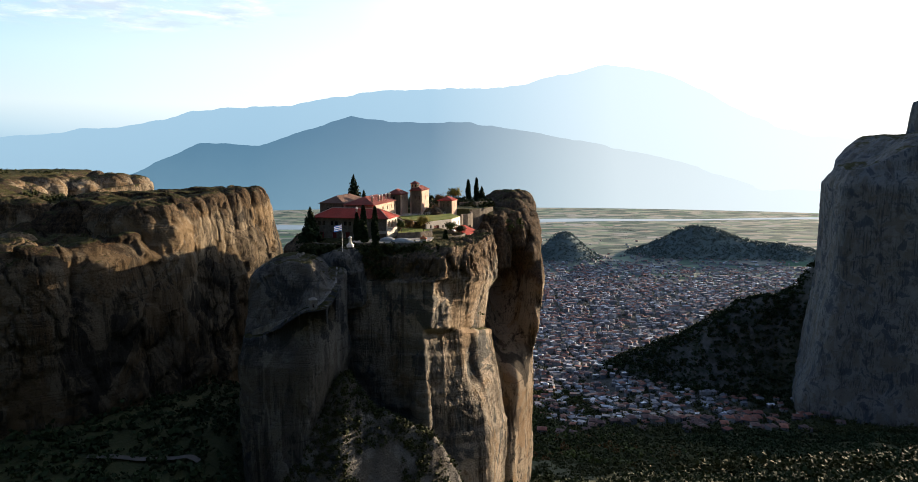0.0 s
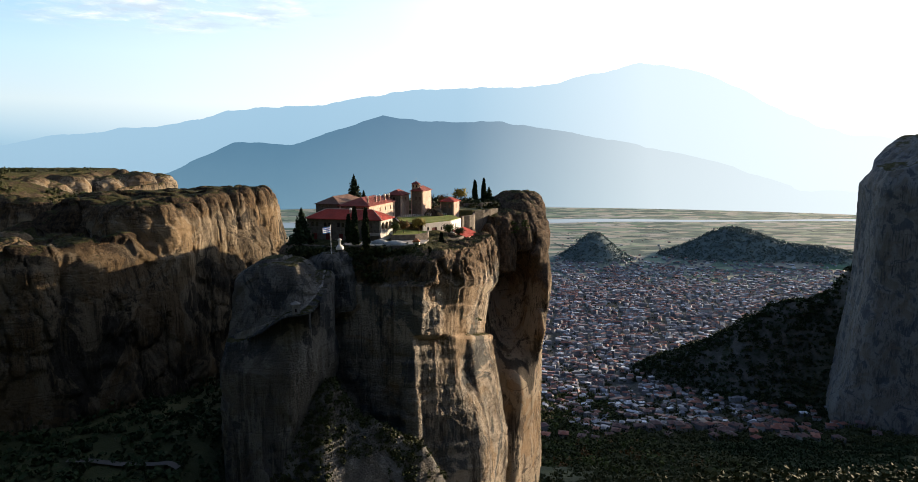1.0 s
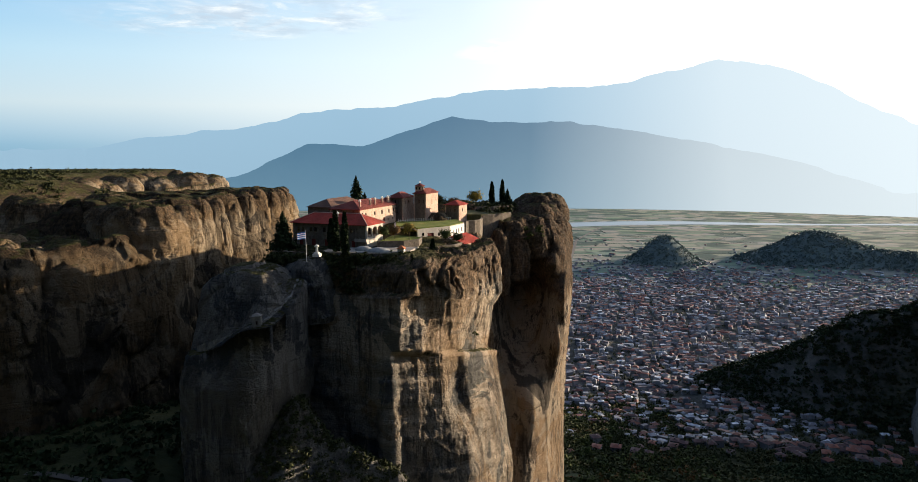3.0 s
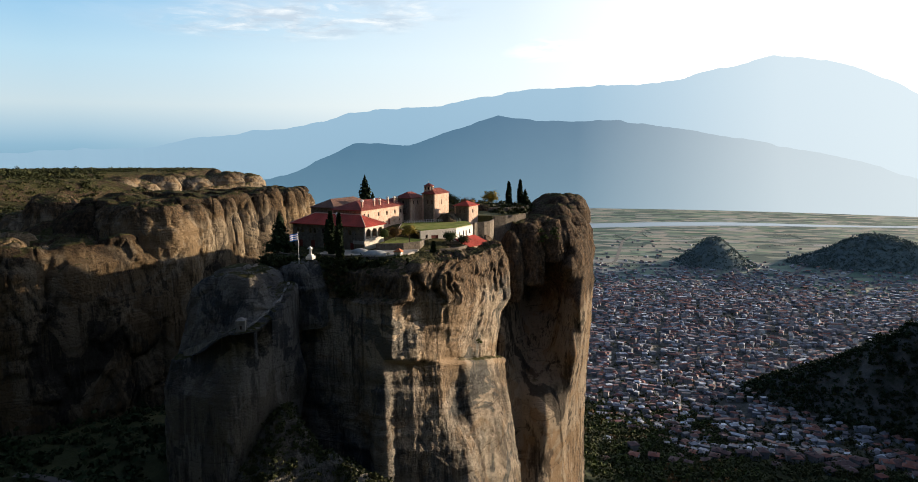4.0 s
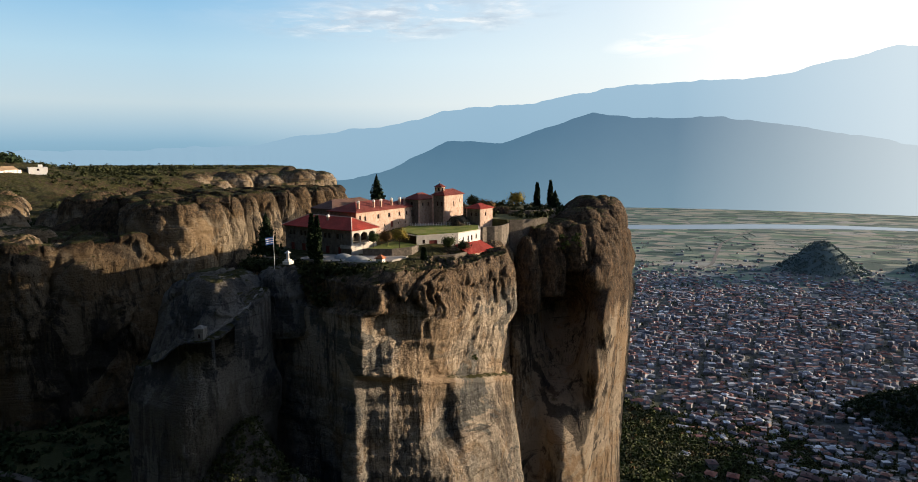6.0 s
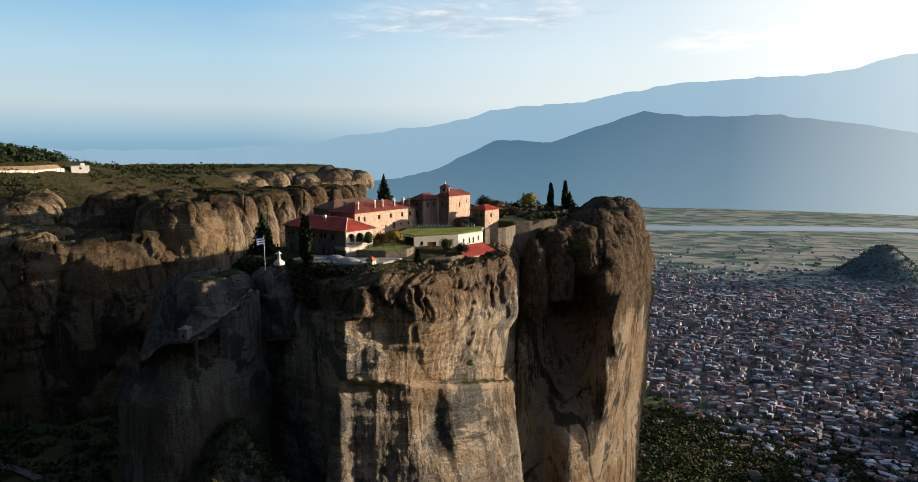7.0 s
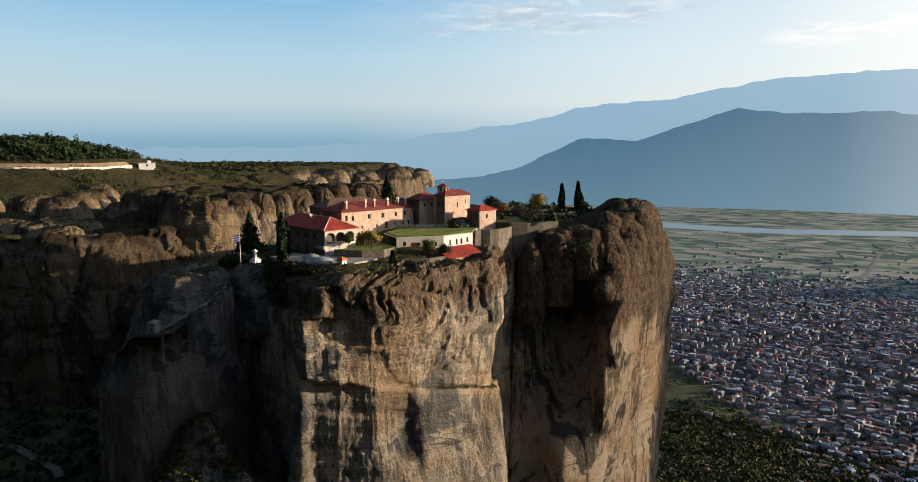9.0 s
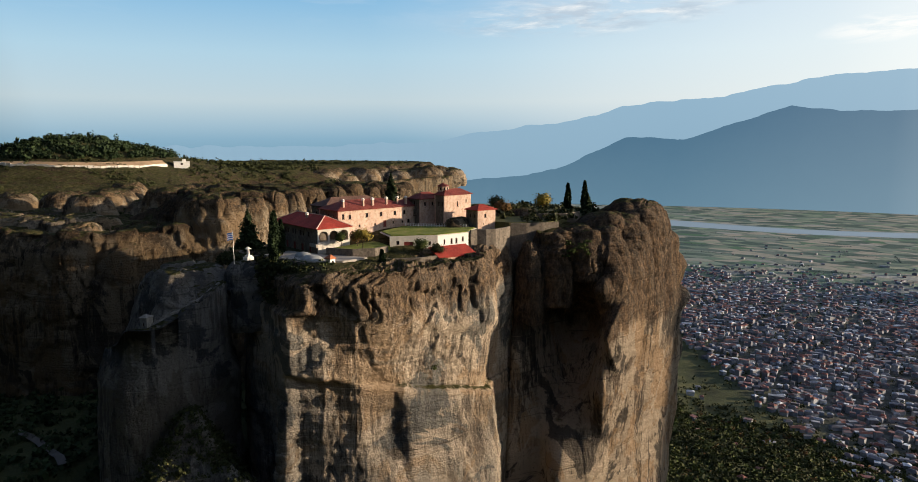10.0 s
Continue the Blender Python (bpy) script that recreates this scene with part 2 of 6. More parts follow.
LEAF_DARK = foliage("conifer_needles", (0.012, 0.022, 0.010), (0.035, 0.055, 0.022))
LEAF_GREEN = foliage("shrub_leaves", (0.03, 0.045, 0.012), (0.10, 0.12, 0.035))
LEAF_YELLOW = foliage("autumn_leaves", (0.14, 0.11, 0.02), (0.34, 0.27, 0.06))
LEAF_WOOD = foliage("wood_leaves", (0.02, 0.03, 0.012), (0.07, 0.075, 0.03))
# far foliage lifted pale and bluish: distance haze put into the colour
LEAF_FAR = foliage("hazed_leaves", (0.09, 0.13, 0.12), (0.14, 0.185, 0.175))
LEAF_RUST = foliage("rust_leaves", (0.09, 0.05, 0.02), (0.19, 0.11, 0.04))
BARK = plain("bark", (0.09, 0.065, 0.045), 0.95, 0.4, 2.0)


def ground_material():
    k = Nodes("valley_ground", 0.9)
    p = k.pos()
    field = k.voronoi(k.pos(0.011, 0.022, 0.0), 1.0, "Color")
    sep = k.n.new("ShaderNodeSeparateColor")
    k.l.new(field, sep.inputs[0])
    # field colours tinted pale and bluish to stand in for distance haze
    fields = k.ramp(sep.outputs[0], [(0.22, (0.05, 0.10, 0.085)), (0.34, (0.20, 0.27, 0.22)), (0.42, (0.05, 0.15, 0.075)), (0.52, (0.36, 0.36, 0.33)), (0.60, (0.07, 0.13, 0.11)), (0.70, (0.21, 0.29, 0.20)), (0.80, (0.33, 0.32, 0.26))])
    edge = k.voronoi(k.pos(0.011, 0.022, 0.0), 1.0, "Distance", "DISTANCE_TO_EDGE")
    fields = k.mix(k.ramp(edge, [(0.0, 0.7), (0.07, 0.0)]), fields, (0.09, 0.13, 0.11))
    soil = k.ramp(k.noise(p, 0.03, 6.0, 0.7), [(0.3, (0.016, 0.022, 0.008)), (0.5, (0.035, 0.042, 0.014)), (0.68, (0.075, 0.075, 0.028))])
    sx = k.n.new("ShaderNodeSeparateXYZ")
    k.l.new(p, sx.inputs[0])
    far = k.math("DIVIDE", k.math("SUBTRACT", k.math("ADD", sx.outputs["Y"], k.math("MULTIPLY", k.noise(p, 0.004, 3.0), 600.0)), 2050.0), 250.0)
    town = k.ramp(k.noise(p, 0.06, 5.0, 0.7), [(0.35, (0.035, 0.042, 0.025)), (0.5, (0.08, 0.08, 0.07)), (0.65, (0.13, 0.125, 0.115))])
    edge_y = k.math("ADD", sx.outputs["Y"], k.math("MULTIPLY", k.math("MINIMUM", k.math("SUBTRACT", sx.outputs["X"], 130.0), 0.0), 1.35))
    near = k.math("DIVIDE", k.math("SUBTRACT", k.math("ADD", edge_y, k.math("MULTIPLY", k.noise(p, 0.006, 3.0), 250.0)), 930.0), 160.0)
    meadow = k.ramp(k.noise(p, 0.018, 6.0, 0.7), [(0.38, (0.03, 0.036, 0.014)), (0.52, (0.055, 0.066, 0.022)), (0.66, (0.13, 0.125, 0.05))])
    soil = k.mix(k.ramp(k.math("DIVIDE", k.math("SUBTRACT", sx.outputs["Y"], 380.0), 150.0), [(0.0, 0.0), (1.0, 0.9)]), soil, k.mix(k.ramp(k.math("DIVIDE", k.math("SUBTRACT", sx.outputs["X"], 60.0), 120.0), [(0.0, 0.0), (1.0, 1.0)]), meadow, soil))
    c = k.mix(k.ramp(near, [(0.0, 0.0), (1.0, 1.0)]), soil, town)
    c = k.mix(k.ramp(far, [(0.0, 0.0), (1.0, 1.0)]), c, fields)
    # wooded knolls, their green paled towards blue in place of haze
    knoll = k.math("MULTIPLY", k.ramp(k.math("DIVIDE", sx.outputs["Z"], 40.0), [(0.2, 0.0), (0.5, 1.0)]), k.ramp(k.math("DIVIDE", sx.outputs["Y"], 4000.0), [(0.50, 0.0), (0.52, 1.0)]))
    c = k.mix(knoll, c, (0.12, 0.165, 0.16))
    k.bump(k.noise(p, 0.25, 5.0, 0.7), 0.6, 2.0)
    return k.color(c)


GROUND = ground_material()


def turf_material():
    k = Nodes("plateau_turf", 0.95)
    p = k.pos()
    a = k.noise(p, 0.035, 6.0, 0.7)
    b = k.noise(p, 0.8, 6.0, 0.7)
    c = k.ramp(a, [(0.35, (0.05, 0.058, 0.02)), (0.5, (0.11, 0.115, 0.04)), (0.62, (0.16, 0.145, 0.07)), (0.75, (0.20, 0.17, 0.115))])
    c = k.mix(k.ramp(b, [(0.35, 0.6), (0.6, 0.0)]), c, (0.04, 0.045, 0.02))
    k.bump(b, 0.6, 0.5)
    return k.color(c)


TURF = turf_material()


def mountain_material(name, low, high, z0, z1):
    """A far range as a plain glowing backdrop: haze is put into the colour, paler towards its foot and towards the sun.
    """
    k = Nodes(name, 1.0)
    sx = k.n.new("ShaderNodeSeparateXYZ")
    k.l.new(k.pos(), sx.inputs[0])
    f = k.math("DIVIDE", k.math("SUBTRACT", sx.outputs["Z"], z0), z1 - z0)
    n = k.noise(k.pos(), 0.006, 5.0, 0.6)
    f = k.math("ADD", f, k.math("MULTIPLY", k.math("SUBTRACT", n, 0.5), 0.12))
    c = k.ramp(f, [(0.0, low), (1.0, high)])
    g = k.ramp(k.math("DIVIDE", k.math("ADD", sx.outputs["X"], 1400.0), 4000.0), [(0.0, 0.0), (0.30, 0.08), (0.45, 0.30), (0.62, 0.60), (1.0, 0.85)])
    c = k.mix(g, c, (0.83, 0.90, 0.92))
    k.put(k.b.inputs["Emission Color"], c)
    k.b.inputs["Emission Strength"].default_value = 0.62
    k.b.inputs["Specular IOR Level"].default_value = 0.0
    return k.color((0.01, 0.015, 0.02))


def water_material():
    k = Nodes("river_water", 0.18)
    k.b.inputs["Specular IOR Level"].default_value = 0.5
    k.bump(k.noise(k.pos(), 0.3, 3.0), 0.3, 0.3)
    return k.color((0.50, 0.56, 0.60))


WATER = water_material()
# road asphalt again, darkened in colour for the ravine's shade
DARKROAD = plain("shaded_asphalt", (0.09, 0.085, 0.08), 0.85, 0.2, 0.5)
ASPHALT = plain("road_asphalt", (0.20, 0.19, 0.17), 0.85, 0.2, 0.5)
SKY_BLOCK = plain("sky_block_dark", (0.028, 0.034, 0.018), 0.95, 0.4, 0.02)
# ---- geometry helpers ----
def part(name, bm, material, parent=None, label="", smooth=False):
    """Link a bmesh as one mesh object, under a thing or a part."""
    me = bpy.data.meshes.new(name)
    bm.to_mesh(me)
    bm.free()
    me.materials.append(material)
    if smooth:
        me.polygons.foreach_set("use_smooth", [True] * len(me.polygons))
    ob = new(name, me)
    if parent:
        ob.parent = parent
    if label:
        ob["label"] = label
    return ob


def mesh_of(name, verts, faces, material, parent=None, smooth=True):
    """Link arrays of places and quads (or triangles) as one mesh object."""
    v, f = np.asarray(verts, np.float32), np.asarray(faces, np.int32)
    me = bpy.data.meshes.new(name)
    me.vertices.add(len(v))
    me.vertices.foreach_set("co", v.ravel())
    n = f.shape[1]
    me.loops.add(f.size)
    me.loops.foreach_set("vertex_index", f.ravel())
    me.polygons.add(len(f))
    me.polygons.foreach_set("loop_start", np.arange(0, f.size, n, dtype=np.int32))
    me.polygons.foreach_set("use_smooth", np.full(len(f), smooth))
    me.materials.append(material)
    me.update(calc_edges=True)
    me.validate()
    ob = new(name, me)
    if parent:
        ob.parent = parent
    return ob


def hash3(i, j, k, seed):
    h = (i * 374761393 + j * 668265263 + k * 2147483647 + seed * 974711) & 0xFFFFFFFF
    h = ((h ^ (h >> 13)) * 1274126177) & 0xFFFFFFFF
    h = ((h ^ (h >> 16)) * 2246822519) & 0xFFFFFFFF
    return ((h ^ (h >> 15)) & 0xFFFFFF) / float(0xFFFFFF)


def vnoise(p, seed=0):
    """Smooth value noise, 0 to 1, at an array of places."""
    q = np.floor(p)
    f = p - q
    f = f * f * f * (f * (f * 6 - 15) + 10)
    i, j, k = (q[:, a].astype(np.int64) for a in range(3))
    r = 0.0
    for a in (0, 1):
        wa = f[:, 0] if a else 1 - f[:, 0]
        for b in (0, 1):
            wb = f[:, 1] if b else 1 - f[:, 1]
            for c in (0, 1):
                wc = f[:, 2] if c else 1 - f[:, 2]
                r = r + wa * wb * wc * hash3(i + a, j + b, k + c, seed)
    return r


def fbm(p, octaves=4, seed=0, gain=0.5):
    r, amp, tot = 0.0, 1.0, 0.0
    for o in range(octaves):
        r = r + amp * (vnoise(p * 2.0 ** o + 17.3 * o, seed + o) * 2 - 1)
        tot += amp
        amp *= gain
    return r / tot


def billow(p, octaves=3, seed=0):
    """Rounded swellings with sharp creases between, 0 to 1."""
    r, amp, tot = 0.0, 1.0, 0.0
    for o in range(octaves):
        n = vnoise(p * 2.0 ** o + 9.1 * o, seed + o) * 2 - 1
        r = r + amp * np.sqrt(np.clip(np.abs(n) * 1.8, 0, 1))
        tot += amp
        amp *= 0.45
    return r / tot


def bulge(p, seed=0):
    """Rounded lobes packed side by side with deep cracks between, 0 to 1."""
    q = np.floor(p).astype(np.int64)
    best = np.full(len(p), 9.0)
    for a in (-1, 0, 1):
        for b in (-1, 0, 1):
            for c in (-1, 0, 1):
                i, j, k = q[:, 0] + a, q[:, 1] + b, q[:, 2] + c
                d = (i + 0.15 + 0.7 * hash3(i, j, k, seed) - p[:, 0]) ** 2 + (j + 0.15 + 0.7 * hash3(i, j, k, seed + 1) - p[:, 1]) ** 2 + (k + 0.15 + 0.7 * hash3(i, j, k, seed + 2) - p[:, 2]) ** 2
                best = np.minimum(best, d)
    return np.sqrt(np.clip(1 - best / 0.8, 0, 1))


def blocks(p, seed=0, joint=0.45):
    """Flat slabs stepped in and out, with a narrow joint between them, about -0.5 to 0.5."""
    q = np.floor(p).astype(np.int64)
    first, second, mark = np.full(len(p), 9.0), np.full(len(p), 9.0), np.zeros(len(p))
    for a in (-1, 0, 1):
        for b in (-1, 0, 1):
            for c in (-1, 0, 1):
                i, j, k = q[:, 0] + a, q[:, 1] + b, q[:, 2] + c
                h = hash3(i, j, k, seed)
                d = np.sqrt((i + h - p[:, 0]) ** 2 + (j + hash3(i, j, k, seed + 1) - p[:, 1]) ** 2 + (k + hash3(i, j, k, seed + 2) - p[:, 2]) ** 2)
                nearer = d < first
                second = np.where(nearer, first, np.minimum(second, d))
                mark = np.where(nearer, hash3(i, j, k, seed + 3), mark)
                first = np.minimum(first, d)
    return (mark - 0.5) * smooth01(0.0, 0.05, second - first) - joint * (1 - smooth01(0.0, 0.07, second - first))


def smooth01(a, b, x):
    t = np.clip((x - a) / (b - a), 0, 1)
    return t * t * (3 - 2 * t)


def closed_curve(pts, m, focus=None):
    """A smooth closed curve through the control points, at m even steps, or finer where focus(x, y) is higher."""
    p = np.asarray(pts, float)
    n, out = len(p), []
    for i in range(n):
        a, b, c, d = p[i - 1], p[i], p[(i + 1) % n], p[(i + 2) % n]
        t = np.linspace(0, 1, 40, endpoint=False)[:, None]
        out.append(0.5 * (2 * b + (c - a) * t + (2 * a - 5 * b + 4 * c - d) * t ** 2 + (3 * b - a - 3 * c + d) * t ** 3))
    q = np.vstack(out)
    q = np.vstack([q, q[:1]])
    step = np.linalg.norm(np.diff(q, axis=0), axis=1)
    if focus:
        step = step * focus(q[:-1, 0], q[:-1, 1])
    s = np.concatenate([[0], np.cumsum(step)])
    w = np.linspace(0, s[-1], m, endpoint=False)
    return np.stack([np.interp(w, s, q[:, 0]), np.interp(w, s, q[:, 1])], 1)


def grid_faces(rows, cols, wrap=True):
    r, c = np.meshgrid(np.arange(rows - 1), np.arange(cols if wrap else cols - 1), indexing="ij")
    a = (r * cols + c).ravel()
    b = (r * cols + (c + 1) % cols).ravel()
    return np.stack([a, b, b + cols, a + cols], 1)


def vertex_normals(v, f):
    n = np.zeros_like(v)
    fn = np.cross(v[f[:, 2]] - v[f[:, 0]], v[f[:, 3]] - v[f[:, 1]])
    for i in range(4):
        np.add.at(n, f[:, i], fn)
    return n / np.maximum(np.linalg.norm(n, axis=1, keepdims=True), 1e-9)


def rock_form(levels, around, up, cap, top, bend=1.0, focus=None):
    """A rock lofted through outlines at several heights [(z, control points)], closed above by a cap that follows top(x, y, inward)."""
    zs = np.array([z for z, _ in levels], float)
    curves = np.stack([closed_curve(pts, around, focus) for _, pts in levels])
    zz = np.linspace(zs[0], zs[-1], up)
    rings = []
    for z in zz:
        k = min(max(int(np.searchsorted(zs, z)) - 1, 0), len(zs) - 2)
        t = (z - zs[k]) / (zs[k + 1] - zs[k])
        t = t + (t * t * (3 - 2 * t) - t) * bend
        ring = curves[k] * (1 - t) + curves[k + 1] * t
        rings.append(np.column_stack([ring, np.full(around, z)]))
    last, mid = rings[-1], rings[-1][:, :2].mean(0)
    for i in range(1, cap + 1):
        w = i / cap
        ring = mid + (last[:, :2] - mid) * (1 - w if not focus else 1 - w ** 1.7)
        rings.append(np.column_stack([ring, top(ring[:, 0], ring[:, 1], w)]))
    v = np.vstack(rings)
    return v, grid_faces(len(rings), around)


def weather(v, f, terms):
    """Push the surface along its normals by the summed terms."""
    return v + vertex_normals(v, f) * sum(t(v) for t in terms)[:, None]
# ---- land ----
def hill_rise(x, y):
    """The wooded hill under the far pillar: a crest falling from the pillar towards the town."""
    crest = ((660, 995, 190), (530, 968, 184), (470, 985, 150), (405, 1010, 112), (350, 1045, 72), (300, 1060, 42), (230, 1070, 4))
    bumps = fbm(np.stack([np.ravel(x) / 60.0, np.ravel(y) / 60.0, np.zeros(x.size)], 1), 3, 15).reshape(x.shape)
    best = np.zeros(x.shape)
    for (x0, y0, h0), (x1, y1, h1) in zip(crest, crest[1:]):
        dx, dy = x1 - x0, y1 - y0
        t = np.clip(((x - x0) * dx + (y - y0) * dy) / (dx * dx + dy * dy), 0, 1)
        h = h0 + (h1 - h0) * t
        d = np.hypot(x - x0 - dx * t, y - y0 - dy * t)
        best = np.maximum(best, h * (1 + 0.10 * bumps) * np.exp(-(d / (45 + 0.20 * h)) ** 2))
    return best


def ground_z(x, y):
    x, y = np.asarray(x, float), np.asarray(y, float)
    z = np.interp(y, [-400, 150, 250, 350, 450, 600, 760, 950, 1200, 5200], [250, 255, 245, 205, 155, 95, 48, 18, 2, 0])
    z = z + 45 * (1 - smooth01(-75, -25, x)) * (1 - smooth01(300, 520, y))
    z = z + hill_rise(x, y)
    # small hills in the plain
    z = z + 95 * np.exp(-((x - 366) / 85) ** 2 - ((y - 2300) / 90) ** 2)
    z = z + 105 * np.exp(-((x - 860) / 170) ** 2 - ((y - 2380) / 110) ** 2) + 45 * np.exp(-((x - 1130) / 150) ** 2 - ((y - 2300) / 90) ** 2)
    p = np.stack([np.ravel(x), np.ravel(y), np.zeros(x.size)], 1)
    r = (fbm(p / 70.0, 4, 3) * 9 + fbm(p / 14.0, 3, 7) * 1.6).reshape(x.shape)
    return z + r * (1 - smooth01(900, 1300, y))


def valley():
    ys = np.concatenate([np.arange(-400, 1000, 8.0), np.geomspace(1000, 5300, 120)])
    xs = np.concatenate([np.linspace(-4200, -600, 40, endpoint=False), np.arange(-600, 900, 9.0), np.linspace(900, 4600, 60)])
    X, Y = np.meshgrid(xs, ys)
    v = np.stack([X.ravel(), Y.ravel(), ground_z(X, Y).ravel()], 1)
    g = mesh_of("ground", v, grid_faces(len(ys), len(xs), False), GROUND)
    tagged(g, "green valley floor with fields sloping down from the cliffs", "ground", kind="structure")


valley()


def river():
    t = np.linspace(-3000, 4500, 160)
    y = 3560 - 120 * smooth01(900, -500, t) + 120 * np.sin(t / 900) + 40 * np.sin(t / 260)
    w = 55 + 22 * np.sin(t / 310) + 60 * smooth01(900, -500, t)
    v = np.vstack([np.column_stack([t, y - w, np.full(160, 1.0)]), np.column_stack([t, y + w, np.full(160, 1.0)])])
    r = mesh_of("river", v, grid_faces(2, 160, False), WATER)
    tagged(r, "pale shining river winding across the flat plain", "river", kind="structure")


river()


def ridge(name, stops, radius, low, high, seed, rough, label):
    """A far range: crest heights as (degrees right of +y, degrees above the horizon) seen from the middle of the flight."""
    az = np.linspace(-75, 80, 900)
    h = np.interp(az, [a for a, _ in stops], [e for _, e in stops])
    p = np.stack([az * 0.8, np.zeros_like(az), np.zeros_like(az)], 1)
    h = h + fbm(p, 5, seed) * rough
    cx, cy, eye = 55.0, 50.0, 380.0
    crest = eye + radius * np.tan(np.radians(h))
    rows = []
    for w in np.linspace(0, 1, 14):
        rr = radius - 260 * (1 - w) ** 1.3
        zz = -20 + (crest + 20) * w ** 0.9
        rows.append(np.column_stack([cx + rr * np.sin(np.radians(az)), cy + rr * np.cos(np.radians(az)), zz]))
    rows.append(rows[-1] * [1.02, 1.02, 1.0] - [0, 0, 40.0])
    v = np.vstack(rows)
    f = grid_faces(len(rows), len(az), False)
    q = v.copy()
    q[:, 2] += fbm(v / 320.0, 4, seed + 5) * 26 * np.clip((v[:, 2] + 20) / 200, 0, 1)
    q[-2 * len(az):] = v[-2 * len(az):]
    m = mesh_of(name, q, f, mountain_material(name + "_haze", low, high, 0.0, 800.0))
    tagged(m, label, "mountain", kind="structure")
    m.visible_shadow = False


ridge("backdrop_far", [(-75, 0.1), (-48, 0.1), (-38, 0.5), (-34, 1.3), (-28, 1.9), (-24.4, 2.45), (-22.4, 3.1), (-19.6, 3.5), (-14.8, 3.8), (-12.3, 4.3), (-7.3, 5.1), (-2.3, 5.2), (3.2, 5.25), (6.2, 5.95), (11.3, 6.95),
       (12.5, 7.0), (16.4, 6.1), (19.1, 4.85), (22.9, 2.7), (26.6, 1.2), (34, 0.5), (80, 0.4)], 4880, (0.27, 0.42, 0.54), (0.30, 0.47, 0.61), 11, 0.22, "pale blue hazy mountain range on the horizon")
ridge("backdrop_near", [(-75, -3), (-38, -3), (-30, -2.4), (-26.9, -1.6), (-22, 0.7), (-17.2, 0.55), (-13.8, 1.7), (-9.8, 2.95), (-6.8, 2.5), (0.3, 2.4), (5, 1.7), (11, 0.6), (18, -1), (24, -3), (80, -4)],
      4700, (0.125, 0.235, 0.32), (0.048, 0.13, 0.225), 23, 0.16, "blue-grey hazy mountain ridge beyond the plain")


def sky_block_hills():
    """Added unseen hills behind the flight: they block sky light to deepen the shade."""
    az = np.radians(np.linspace(70, 292, 200))
    rows = []
    for w in np.linspace(0, 1, 30):
        r = 330 + 330 * w
        h = 230 + 560 * smooth01(0, 0.8, w) * np.sin(np.clip((np.degrees(az) - 70) / 222, 0, 1) * math.pi) ** 0.3
        rows.append(np.column_stack([40 + r * np.sin(az), 60 + r * np.cos(az), h]))
    v = np.vstack(rows)
    v[:, 2] += fbm(v / 60.0, 4, 61) * 25
    m = mesh_of("sky_block_hills", v, grid_faces(30, 200, False), SKY_BLOCK)
    tagged(m, "unseen added hills blocking sky light behind the camera", "hills", kind="structure")


sky_block_hills()

